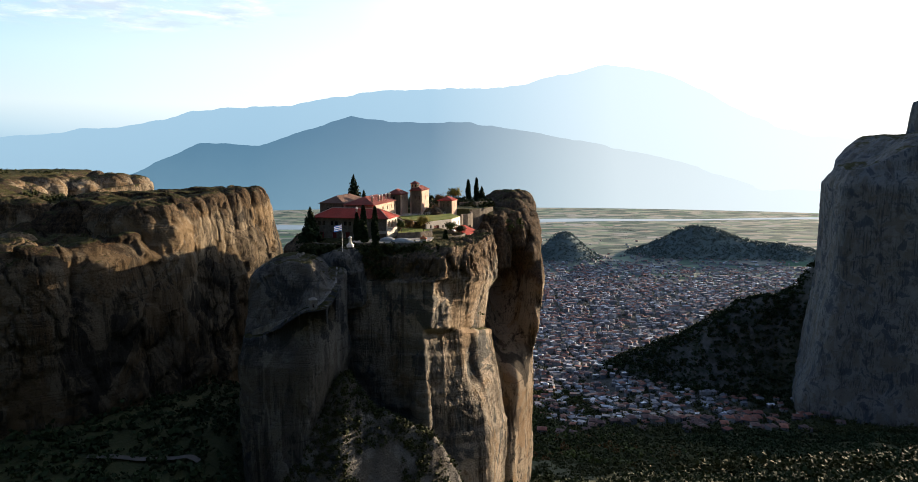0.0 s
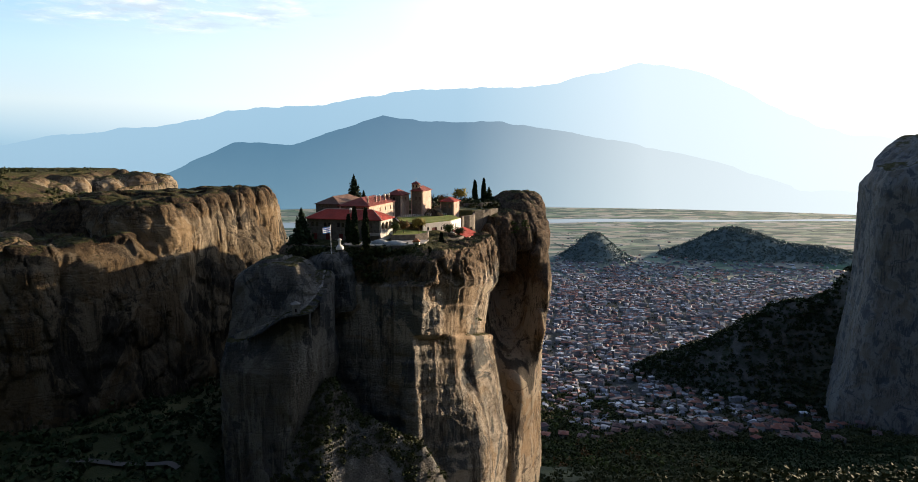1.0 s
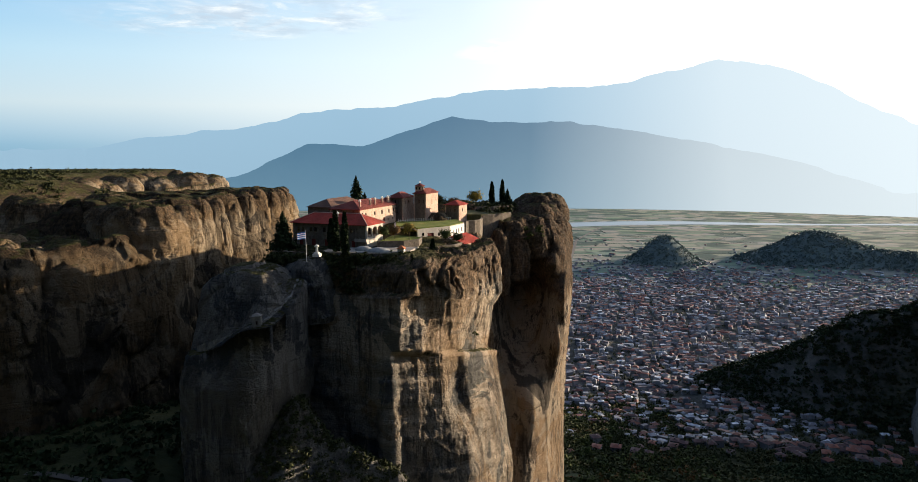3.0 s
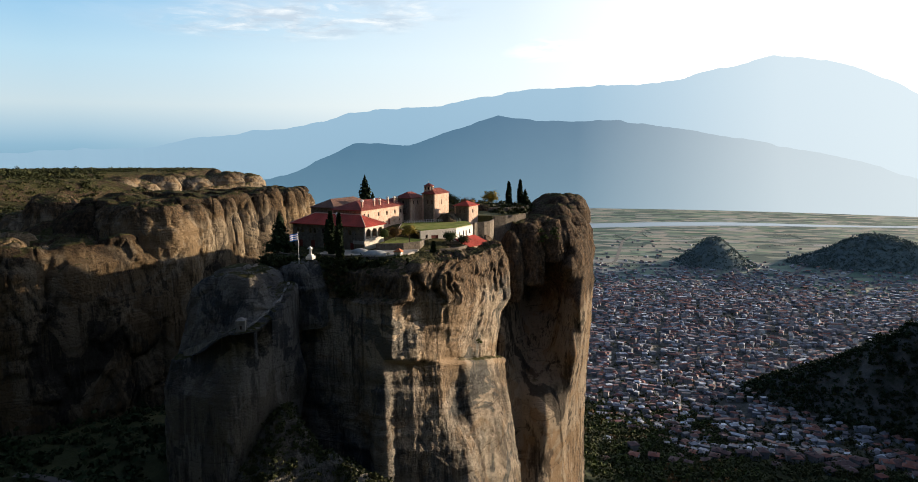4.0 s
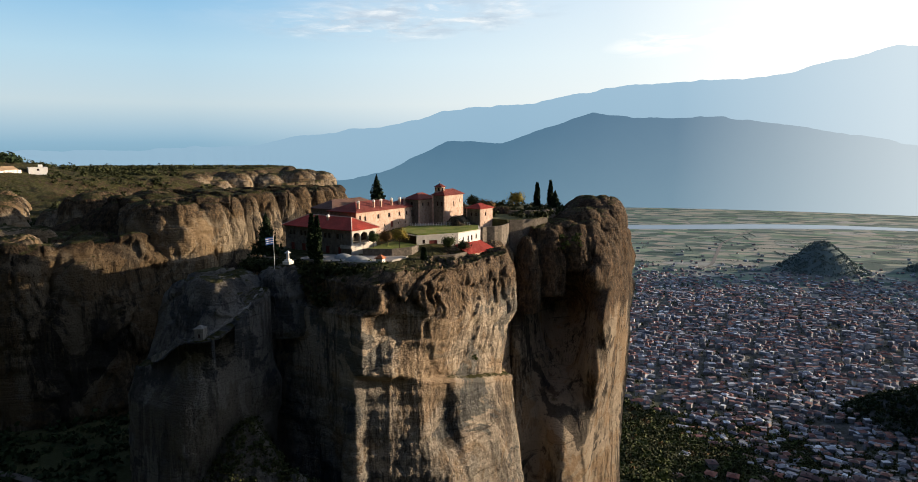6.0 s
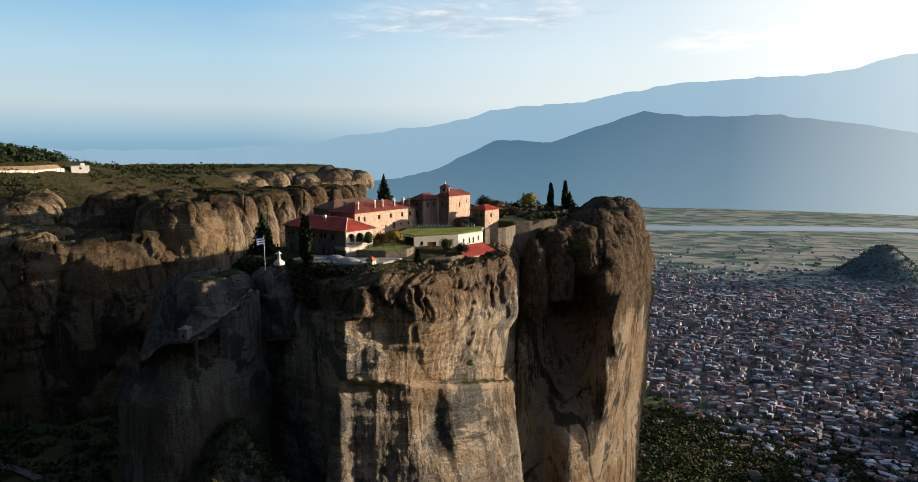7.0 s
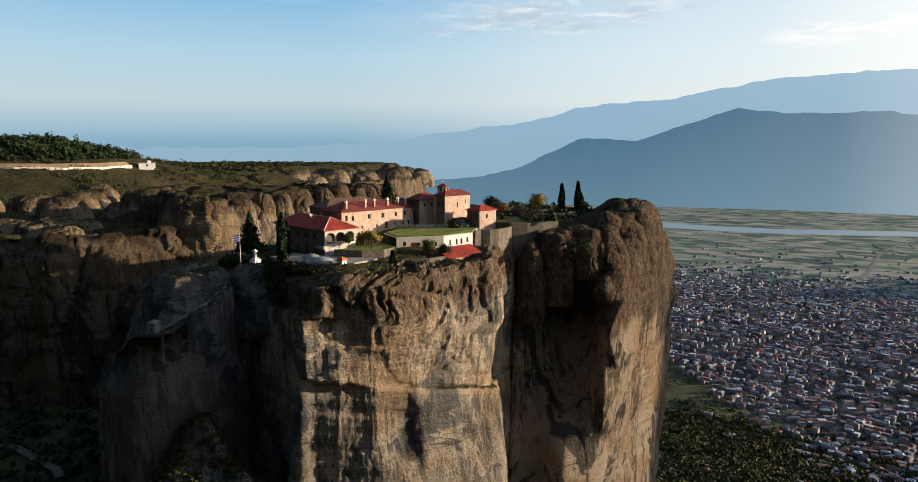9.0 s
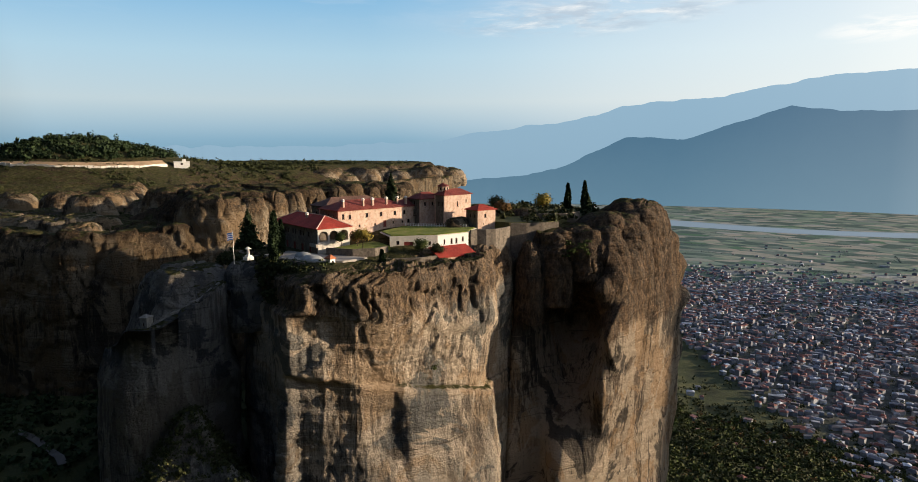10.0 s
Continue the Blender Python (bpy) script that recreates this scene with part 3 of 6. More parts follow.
# ---- rocks ----
def front_rock():
    """The monastery's pillar: a plain shaded side, a lit face in two storeys parted by a ledge that dips to the back, and a lumpy overhanging crown."""
    back = [(6, 280), (6, 312), (-5, 336), (-30, 336), (-54, 312), (-62, 270), (-63, 240), (-51, 214)]
    shade = [(-36, 204), (-24, 201)]
    base = [(-11, 193.5), (-9.4, 196.6), (-4, 200), (4.5, 205.6), (10, 210.6), (12.6, 222), (14.4, 234), (16.5, 246), (8, 258), *back, *shade]
    low = [(-12, 194.8), (-9.8, 198.8), (-7.2, 202), (1, 208.4), (4.6, 216.5), (8.6, 230), (11.8, 246), (7, 257), *back, *shade]
    foot = [(-11, 194.2), (-6.2, 198.2), (-1.8, 203), (0.2, 208.5), (2.9, 219.5), (5.8, 232), (8.6, 246), (5, 256), *back, *shade]
    mid = [(-9, 193), (-6.8, 197), (-3.4, 202.2), (3.0, 207.6), (6.2, 214), (8.6, 231), (10, 245.5), (6, 257), *back, *shade]
    up = [(-6.5, 196), (-4, 200), (-0.4, 203.6), (4.2, 208), (7.4, 217), (10, 231), (12.8, 245), (7, 257), *back, (-37, 205), (-24, 202)]
    rim = [(-4.5, 203), (-1.2, 205), (1.2, 207.6), (4.2, 212.4), (6.9, 221), (9, 232), (11.6, 243.5), (5, 256), (4, 280), (4, 310), (-6, 330), (-30, 330), (-50, 308), (-57, 270), (-57, 242), (-47, 216), (-35, 208), (-22, 207)]
    lev = [(215, base), (285, base), (322.8, low), (324.0, foot), (338.5, mid), (340.5, up), (347.5, up), (350.4, rim)]

    def top(x, y, w):
        return 350 + (1.2 + 4.0 * smooth01(222, 250, y) * (1 - 0.7 * smooth01(-36, -44, x))) * smooth01(2, -12, x) * smooth01(0.0, 0.25, w + 0.05)

    v, f = rock_form(lev, 820, 300, 40, top, 0.3, lambda x, y: 1 + 2.0 * smooth01(275, 262, y))
    bed = v[:, 2].copy()
    v[:, 2] -= 0.27 * np.clip(v[:, 1] - 206, -14, 42) * np.clip((350 - bed) / 12, 0, 1) * smooth01(230, 290, bed)
    side = 1 - smooth01(349.8, 351.5, bed)
    crown = smooth01(338.5, 341.5, bed) * side
    wall = (1 - smooth01(338, 341, bed)) * side

    def hump(x, y, z, wide, tall):
        return lambda q: np.exp(-(((q[:, 0] - x) ** 2 + (q[:, 1] - y) ** 2) / wide ** 2) ** 1.5 - np.abs((bed - z) / tall) ** 3)

    v = weather(v, f, [lambda q: side * (bulge((q + fbm(q / 14.0, 2, 9)[:, None] * 4) / [21.0, 21.0, 70.0], 2) - 0.75) * (0.5 + 0.8 * crown),
                       lambda q: side * fbm(q / [10.0, 10.0, 30.0], 3, 1) * 0.5,
                       lambda q: wall * (bulge(q / [8.0, 8.0, 80.0], 12) - 0.75) * 0.7,
                       lambda q: crown * (bulge((q + fbm(q / 6.0, 2, 10)[:, None] * 1.3) / [6.2, 6.2, 34.0], 6) - 0.7) * 1.7,
                       lambda q: crown * (bulge(q / [1.9, 1.9, 3.4], 8) - 0.75) * 0.6,
                       lambda q: side * fbm(np.column_stack([q[:, 0] / 60.0, q[:, 1] / 60.0, bed / 2.2]), 4, 3) * 0.55,
                       lambda q: wall * blocks((q + fbm(q / 9.0, 3, 13)[:, None] * [2.5, 2.5, 2.0]) / [17.0, 17.0, 30.0], 14, 0.05) * 1.0,
                       lambda q: crown * blocks((q + fbm(q / 5.0, 3, 17)[:, None] * 1.6) / [4.8, 4.8, 9.0], 18, 0.9) * 1.2,
                       # hollows beside and under the ledge
                       lambda q: -3.0 * hump(4.2, 214, 311, 5.5, 9)(q),
                       # swelling of the lower buttress, fin and panel at the corner
                       lambda q: 1.6 * hump(13, 236, 292, 11, 24)(q) + 1.6 * hump(-11.5, 194, 296, 3.0, 12)(q) + 0.8 * hump(-7, 202, 313, 4.5, 6)(q),
                       lambda q: side * (1 - crown) * np.maximum(fbm(q / [2.6, 2.6, 60.0], 3, 16), 0) * 0.7,
                       lambda q: side * fbm(q / [1.1, 1.1, 1.6], 4, 4) * (0.28 + 0.25 * crown)])
    r = mesh_of("rock_pillar", v, f, ROCK)
    tagged(r, "tall brown sandstone rock pillar carrying the monastery", "rock", "rock pillars")


front_rock()


def back_rock():
    """The second pillar: a deep shaded hollow towards the cleft, a sunlit flank beyond its edge, swelling out again below."""
    back = [(18, 348), (2, 338), (0, 310), (4, 275)]
    base = [(8, 260), (14, 264), (20.5, 264), (25, 271), (30, 285), (34, 304), (35, 325), (31, 338), *back]
    low = [(8, 262), (15, 270), (22, 264.5), (27, 270.5), (31, 285), (34, 306), (35, 326), (32, 340), *back]
    sill = [(8, 265), (14, 282), (23, 284), (31.5, 274), (34, 278.5), (35.6, 291), (36.5, 309), (36.5, 328), (33, 342), *back]
    mid = [(8, 268), (14, 289), (23, 293), (33.4, 273.5), (35.8, 278.5), (37, 293), (37.8, 311), (38.2, 329), (35.5, 343), *back]
    up = [(9, 267), (15, 282), (22, 284), (29.5, 277), (33, 281.5), (35.8, 295), (37, 312), (37.2, 328), (33.5, 341), (18, 347), (4, 336), (2, 310), (5, 278)]
    neck = [(10, 268), (17, 274), (25, 275.5), (30, 281.5), (35.5, 296), (37.5, 314), (33, 332), (18, 342), (4, 335), (3, 310), (6, 280)]
    rim = [(12, 272), (18, 277), (23, 281), (27, 286), (33, 299), (34, 314), (29, 328), (18, 336), (8, 330), (6, 310), (8, 284)]
    lev = [(200, base), (262, base), (284, low), (307, sill), (325, mid), (338, up), (346, neck), (354, rim)]

    def top(x, y, w):
        return 354 + 8.0 * np.sin(np.clip(w, 0, 1) * np.pi / 2) * smooth01(285, 312, y) * smooth01(8, 24, x)

    v, f = rock_form(lev, 520, 240, 40, top, 0.5, lambda x, y: 1 + 1.5 * smooth01(318, 300, y))
    head = lambda q: smooth01(330, 342, q[:, 2])
    v = weather(v, f, [lambda q: fbm(q / [12.0, 12.0, 30.0], 3, 21) * 0.9,
                       lambda q: (bulge(q / [13.0, 13.0, 44.0], 22) - 0.75) * 1.5,
                       lambda q: fbm(q / [30.0, 30.0, 1.9], 3, 23) * (0.35 + 0.45 * head(q)),
                       lambda q: head(q) * (bulge(q / [5.5, 5.5, 12.0], 25) - 0.75) * 2.8,
                       lambda q: blocks((q + fbm(q / 9.0, 3, 26)[:, None] * [2.5, 2.5, 2.0]) / [14.0, 14.0, 34.0], 27, 0.12) * (0.7 + 0.9 * head(q)),
                       lambda q: fbm(q / [1.4, 1.4, 2.2], 3, 24) * 0.24])
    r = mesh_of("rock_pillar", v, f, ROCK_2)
    tagged(r, "rounded dark rock pillar split off by a deep cleft", "rock", "rock pillars")


back_rock()


def spur_rock():
    base = [(-61, 178), (-51, 171), (-43.5, 172.5), (-39, 181), (-37, 200), (-59, 206)]
    mid = [(-61, 178), (-50, 172.5), (-40, 173), (-35, 181), (-35, 200), (-58, 205)]
    rim = [(-60, 179.5), (-50, 175), (-38.5, 174.5), (-34.5, 183), (-36, 198), (-56, 203)]
    lev = [(240, base), (300, base), (322, mid), (329, rim)]

    def top(x, y, w):
        path = 329.3 + 8.5 * smooth01(-58, -39, x) + 7.5 * np.clip((y - 179) / 17, 0, 1) * smooth01(-44, -37, x)
        dome = 349.8 - 0.03 * (x + 48) ** 2 - 0.02 * (y - 194) ** 2
        return path + (dome - path) * smooth01(179.5, 187.5, y + 0.12 * (x + 48)) * smooth01(-36.0, -43.0, x)

    v, f = rock_form(lev, 340, 130, 70, top, 0.4)
    v = weather(v, f, [lambda q: fbm(q / [8.0, 8.0, 50.0], 3, 31) * 1.2, lambda q: (bulge(q / [9.0, 9.0, 26.0], 32) - 0.7) * 1.0,
                       lambda q: blocks((q + fbm(q / 7.0, 3, 35)[:, None] * 2.5) / [8.0, 8.0, 20.0], 36, 0.2) * 0.9,
                       lambda q: fbm(q / 1.8, 3, 34) * 0.3])
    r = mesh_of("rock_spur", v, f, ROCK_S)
    tagged(r, "lower grey rock spur with a path cut along it", "rock", "rock pillars")


spur_rock()


def mound_top(x, y):
    """A sharp bushy ridge leaning against the foot of the pillar and the spur."""
    crest = np.interp(x, [-58, -46, -37, -32.6, -29, -25, -21.7, -15, -8, 0, 12], [276, 301, 313.5, 317.6, 312, 305, 304.5, 300, 295.5, 282, 258])
    line = np.interp(x, [-58, -46, -32.6, -21.7, -8, 12], [173, 177, 184, 186, 190, 192])
    d = np.abs(y - line)
    return crest - 1.35 * d * smooth01(0, 3, d) - 0.01 * d * d


def mound():
    X, Y = np.meshgrid(np.linspace(-74, 26, 200), np.linspace(140, 210, 150))
    p = np.stack([X.ravel(), Y.ravel(), np.zeros(X.size)], 1)
    z = mound_top(X, Y).ravel() + fbm(p / 6.0, 4, 62) * 1.6 + (bulge(p / [5.0, 5.0, 5.0], 63) - 0.7) * 1.5
    r = mesh_of("rock_mound", np.column_stack([p[:, :2], np.maximum(z, 225)]), grid_faces(150, 200, False), ROCK_S)
    tagged(r, "low dark rocky ridge with bushes at the pillar's foot", "rock")


mound()


def massif_top(x, y):
    """Height of the plateau west of the pillar."""
    x, y = np.asarray(x, float), np.asarray(y, float)
    z = 350.0 + 11.0 * smooth01(-175, -150, x) * smooth01(240, 256, y) * (1 - smooth01(350, 420, y))
    z = z + 36 * np.exp(-((x + 432) / 92) ** 2 - ((y - 335) / 95) ** 2)
    z = z + 11 * smooth01(360, 520, y) * smooth01(-150, -260, x)
    gap = smooth01(345, 385, y) * smooth01(-345, -290, x)
    return z - 20 * np.maximum(gap, smooth01(470, 530, y) * smooth01(-410, -365, x))


MASSIF = [(-110, 228), (-104, 250), (-99, 275), (-93, 305), (-97, 345), (-130, 400), (-210, 470), (-290, 540), (-325, 680), (-480, 760), (-700, 700), (-800, 400), (-700, 150), (-420, 130), (-230, 160), (-150, 186), (-122, 200)]


def on_massif(x, y, margin=12.0):
    """Whether places lie on the plateau, clear of its rim."""
    p = np.asarray(MASSIF, float)
    p = p - (p - p.mean(0)) / np.linalg.norm(p - p.mean(0), axis=1, keepdims=True) * margin
    inside = np.zeros(np.shape(x), bool)
    for (x0, y0), (x1, y1) in zip(p, np.roll(p, -1, 0)):
        cross = (y0 > y) != (y1 > y)
        inside ^= cross & (x < (x1 - x0) * (y - y0) / (y1 - y0 + 1e-9) + x0)
    return inside


def massif():
    g = np.asarray(MASSIF, float)
    away = (g - g.mean(0)) / np.linalg.norm(g - g.mean(0), axis=1, keepdims=True)
    lev = [(190, g + away * 7), (290, g + away * 6), (328, g + away * 3), (343, g - away * 1), (350, g - away * 7)]
    v, f = rock_form(lev, 1500, 150, 150, lambda x, y, w: massif_top(x, y), 0.4, lambda x, y: 1 + 7.0 * smooth01(-290, -230, x) * (1 - smooth01(380, 430, y)))
    flank = lambda q: 0.35 + 0.65 * smooth01(-210, -150, q[:, 0])
    v = weather(v, f, [lambda q: flank(q) * (bulge((q + fbm(q / 30.0, 2, 41)[:, None] * 7) / [17.0, 17.0, 44.0], 42) - 0.75) * 6.0,
                       lambda q: flank(q) * (bulge(q / [8.5, 8.5, 24.0], 43) - 0.75) * 2.0,
                       lambda q: flank(q) * blocks((q + fbm(q / 9.0, 3, 46)[:, None] * 3.0) / [11.0, 11.0, 9.0], 47, 0.4) * 2.0,
                       lambda q: fbm(q / [40.0, 40.0, 2.2], 3, 44) * 0.5, lambda q: fbm(q / 2.2, 3, 45) * 0.35])
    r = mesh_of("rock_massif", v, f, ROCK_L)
    tagged(r, "broad brown cliff massif with grassy top and rounded lobes", "rock")


massif()


def boulder(x, y, z, rx, ry, rz, seed, material=ROCK_B, steep=0.85, rough=1.0, crack=0.3):
    """A weathered dome of rock, half sunk in the plateau; steep: under 0.85 the sides stand straighter and the top is flatter; crack: depth in metres of the narrow upright joints."""
    u, w = np.meshgrid(np.linspace(0, math.tau, 120, endpoint=False), np.linspace(-0.35, math.pi / 2, 56))
    v = np.stack([(np.cos(u) * np.cos(w) ** steep).ravel(), (np.sin(u) * np.cos(w) ** steep).ravel(), (np.sign(np.sin(w)) * np.abs(np.sin(w)) ** 0.85).ravel()], 1)
    v = v * [rx, ry, rz]
    f = grid_faces(56, 120)
    s = min(rx, ry, rz)
    o = np.array([x, y, z])
    v = weather(v + o, f, [lambda q: (bulge(q / [s * 0.9, s * 0.9, s * 1.5], seed) - 0.72) * s * 0.30 * rough, lambda q: blocks((q + fbm(q / s, 2, seed)[:, None] * s * 0.2) / [s * 0.8, s * 0.8, s * 0.6], seed + 4, 0.35) * s * 0.07 * rough,
                           lambda q: blocks((q + fbm(q / 8.0, 3, 48)[:, None] * 2.2) / [7.5, 7.5, 19.0], 49, 1.0) * crack,
                           lambda q: fbm(q / [40.0, 40.0, 1.5], 3, seed + 9) * 0.4, lambda q: fbm(q / 1.6, 3, seed) * 0.25])
    b = mesh_of("boulder", v - o, f, material)
    b.location = (x, y, z)
    tagged(b, "weathered rounded brown boulder on the plateau", "boulder", "boulders on the plateau")


for i in range(15):
    u = i / 14
    boulder(-362 - 14 * math.sin(u * 5) + 9 * (i % 3), 512 + 158 * u, 343 + 3 * (i % 2), 12 + 5 * ((i * 7) % 3), 12 + 4 * ((i * 5) % 3), 14 + 3 * ((i * 3) % 3), 100 + i)
boulder(-356, 655, 354, 8, 8, 8, 130)
boulder(-108, 345, 355, 6, 5, 6, 131)
# tall rounded lobes side by side along the sunlit rim, with deep cracks between
for i, (x, y, r, top) in enumerate(((-180, 256, 11, 356.5), (-165, 259, 9, 356), (-152, 262, 11, 358), (-136, 256, 11, 360), (-119, 250, 16.5, 361.5), (-108.5, 259, 7.6, 360.5), (-109.5, 268, 8.6, 362), (-106, 277, 6.6, 361.5), (-107, 287, 9.0, 363), (-103, 297, 7.0, 362.5), (-103, 306, 8.4, 363.5),
                                    (-100, 315, 6.6, 362), (-102, 325, 9, 362.5), (-104, 338, 9, 360))):
    boulder(x, y, 325, r * 1.08, r * 1.05, top - 325, 150 + i, ROCK_B, 0.42, 0.7, 0.9)
# lower ledge and scattered domes behind it
for i, (x, y, r, top) in enumerate(((-131, 212, 9, 352.5), (-143, 210, 10, 355), (-157, 209, 11, 356), (-172, 206, 11, 356), (-188, 203, 13, 357), (-207, 199, 14, 358), (-160, 219, 9, 356.5), (-174, 224, 12, 358), (-192, 236, 14, 359), (-205, 222, 12, 358), (-228, 240, 13, 359), (-250, 258, 13, 358), (-150, 222, 8, 356), (-222, 208, 14, 358), (-262, 232, 14, 358),
                                    (-212, 252, 13, 359), (-236, 268, 14, 359), (-258, 286, 14, 358), (-284, 300, 15, 359), (-168, 258, 13, 362), (-190, 280, 13, 361), (-150, 275, 15, 363), (-215, 305, 14, 360), (-135, 300, 18, 363), (-130, 335, 18, 362))):
    boulder(x, y, 341, r, r * 0.85, (top if y > 226 else min(top - 2.5, 353.5)) - 341, 170 + i, ROCK_B, 0.6, 0.8, 0.5)


def far_pillar():
    foot = [(462, 812), (506, 770), (550, 755), (660, 790), (690, 900), (590, 960), (495, 930), (468, 860)]
    base = [(478, 815), (518, 782), (560, 768), (655, 800), (680, 900), (585, 952), (505, 925), (484, 860)]
    rim = [(486, 822), (524, 795), (560, 783), (645, 812), (660, 890), (580, 940), (512, 912), (492, 860)]
    skirt = [(448, 820), (498, 762), (550, 748), (665, 785), (695, 902), (590, 965), (488, 935), (455, 868)]
    lev = [(30, skirt), (55, skirt), (110, foot), (220, base), (335, base), (356, rim)]

    def top(x, y, w):
        return 357 + 42 * smooth01(486, 570, x) + 45 * smooth01(613, 619, x) + 0 * w

    v, f = rock_form(lev, 360, 150, 40, top, 0.4)
    v = weather(v, f, [lambda q: fbm(q / [22.0, 22.0, 200.0], 3, 51) * 3, lambda q: (bulge(q / [45.0, 45.0, 120.0], 52) - 0.75) * 7, lambda q: fbm(q / 5.0, 3, 54) * 0.8])
    r = mesh_of("rock_pillar", v, f, ROCK_R)
    tagged(r, "tall grey rock pillar with vertical water streaks", "rock", "rock pillars")


far_pillar()
# ---- the monastery ----
def stone_wall_material(name, a, b, mortar, sx=1.6):
    k = Nodes(name, 0.92)
    p = k.pos(obj=True)
    v = k.voronoi(p, sx, "Color")
    sep = k.n.new("ShaderNodeSeparateColor")
    k.l.new(v, sep.inputs[0])
    c = k.ramp(sep.outputs[0], [(0.1, a), (0.9, b)])
    e = k.voronoi(p, sx, "Distance", "DISTANCE_TO_EDGE")
    c = k.mix(k.ramp(e, [(0.02, 0.8), (0.12, 0.0)]), c, mortar)
    stain = k.noise(k.pos(0.5, 0.5, 0.12, True), 1.0, 5.0, 0.65)
    c = k.mix(k.ramp(stain, [(0.35, 0.5), (0.6, 0.0)]), c, tuple(x * 0.5 for x in a))
    k.bump(k.math("ADD", e, k.noise(p, 5.0, 4.0)), 0.5, 0.08)
    return k.color(c)


def tile_material(name, a, b, c2):
    """Clay roof tiles: rows of rounded ridges running down the slope, uneven in colour."""
    k = Nodes(name, 0.8)
    p = k.pos(obj=True)
    w = k.n.new("ShaderNodeTexWave")
    w.inputs["Scale"].default_value, w.inputs["Distortion"].default_value = 1.1, 0.6
    k.l.new(p, w.inputs["Vector"])
    n = k.noise(p, 2.2, 5.0, 0.7)
    m = k.noise(p, 0.25, 4.0, 0.6)
    c = k.ramp(n, [(0.25, a), (0.55, b), (0.8, c2)])
    c = k.mix(k.ramp(m, [(0.35, 0.55), (0.62, 0.0)]), c, tuple(x * 0.5 for x in a))
    k.bump(k.math("ADD", w.outputs["Fac"], n), 0.6, 0.1)
    return k.color(c)


PINK = stone_wall_material("rose_masonry", (0.52, 0.345, 0.26), (0.70, 0.53, 0.42), (0.62, 0.50, 0.42))
# also on ends turned from the sun, its darker grey standing for shade
GREYSTONE = stone_wall_material("grey_masonry", (0.13, 0.110, 0.088), (0.23, 0.196, 0.158), (0.18, 0.157, 0.13))
PLASTER = plain("lime_plaster", (0.62, 0.58, 0.52), 0.9, 0.16, 1.2)
TILE = tile_material("clay_tiles", (0.17, 0.045, 0.035), (0.27, 0.06, 0.045), (0.34, 0.11, 0.075))
TILE_RED = tile_material("bright_clay_tiles", (0.33, 0.05, 0.035), (0.46, 0.06, 0.04), (0.50, 0.10, 0.06))
TILE_OLD = tile_material("old_clay_tiles", (0.12, 0.07, 0.055), (0.20, 0.11, 0.08), (0.26, 0.16, 0.12))
CAP = plain("ridge_mortar", (0.58, 0.40, 0.33), 0.9, 0.2, 2.0)
WOODWORK = plain("dark_woodwork", (0.07, 0.035, 0.025), 0.7, 0.3, 4.0)
DOORRED = plain("red_door_paint", (0.16, 0.03, 0.025), 0.6, 0.2, 4.0)
WHITE = plain("white_paint", (0.78, 0.77, 0.74), 0.7, 0.08, 3.0)
PAVING = plain("stone_paving", (0.36, 0.33, 0.29), 0.9, 0.25, 0.8)
IRON = plain("grey_iron", (0.25, 0.25, 0.25), 0.45, 0.2, 6.0, 0.8)


def lawn_material():
    k = Nodes("lawn", 0.95)
    a = k.noise(k.pos(), 0.25, 5.0, 0.7)
    b = k.noise(k.pos(), 3.0, 5.0, 0.75)
    c = k.ramp(a, [(0.35, (0.10, 0.15, 0.02)), (0.5, (0.20, 0.24, 0.04)), (0.65, (0.28, 0.26, 0.08))])
    c = k.mix(k.ramp(b, [(0.3, 0.55), (0.6, 0.0)]), c, (0.06, 0.08, 0.015))
    k.bump(b, 0.8, 0.2)
    return k.color(c)


LAWN = lawn_material()


def glass_material():
    k = Nodes("window_glass", 0.08)
    k.b.inputs["Specular IOR Level"].default_value = 0.5
    return k.color((0.012, 0.014, 0.018))


GLASS = glass_material()


def box(bm, x0, x1, y0, y1, z0, z1):
    r = bmesh.ops.create_cube(bm, size=1.0, matrix=Matrix.Translation(((x0 + x1) / 2, (y0 + y1) / 2, (z0 + z1) / 2)) @ Matrix.Diagonal((x1 - x0, y1 - y0, z1 - z0, 1)))
    return r["verts"]


def place(ob, p0, p1):
    """Stand a piece built along +x, outer face at y = 0 facing -y, on the line from p0 to p1."""
    ob.location = (p0[0], p0[1], 0)
    ob.rotation_euler = (0, 0, math.atan2(p1[1] - p0[1], p1[0] - p0[0]))


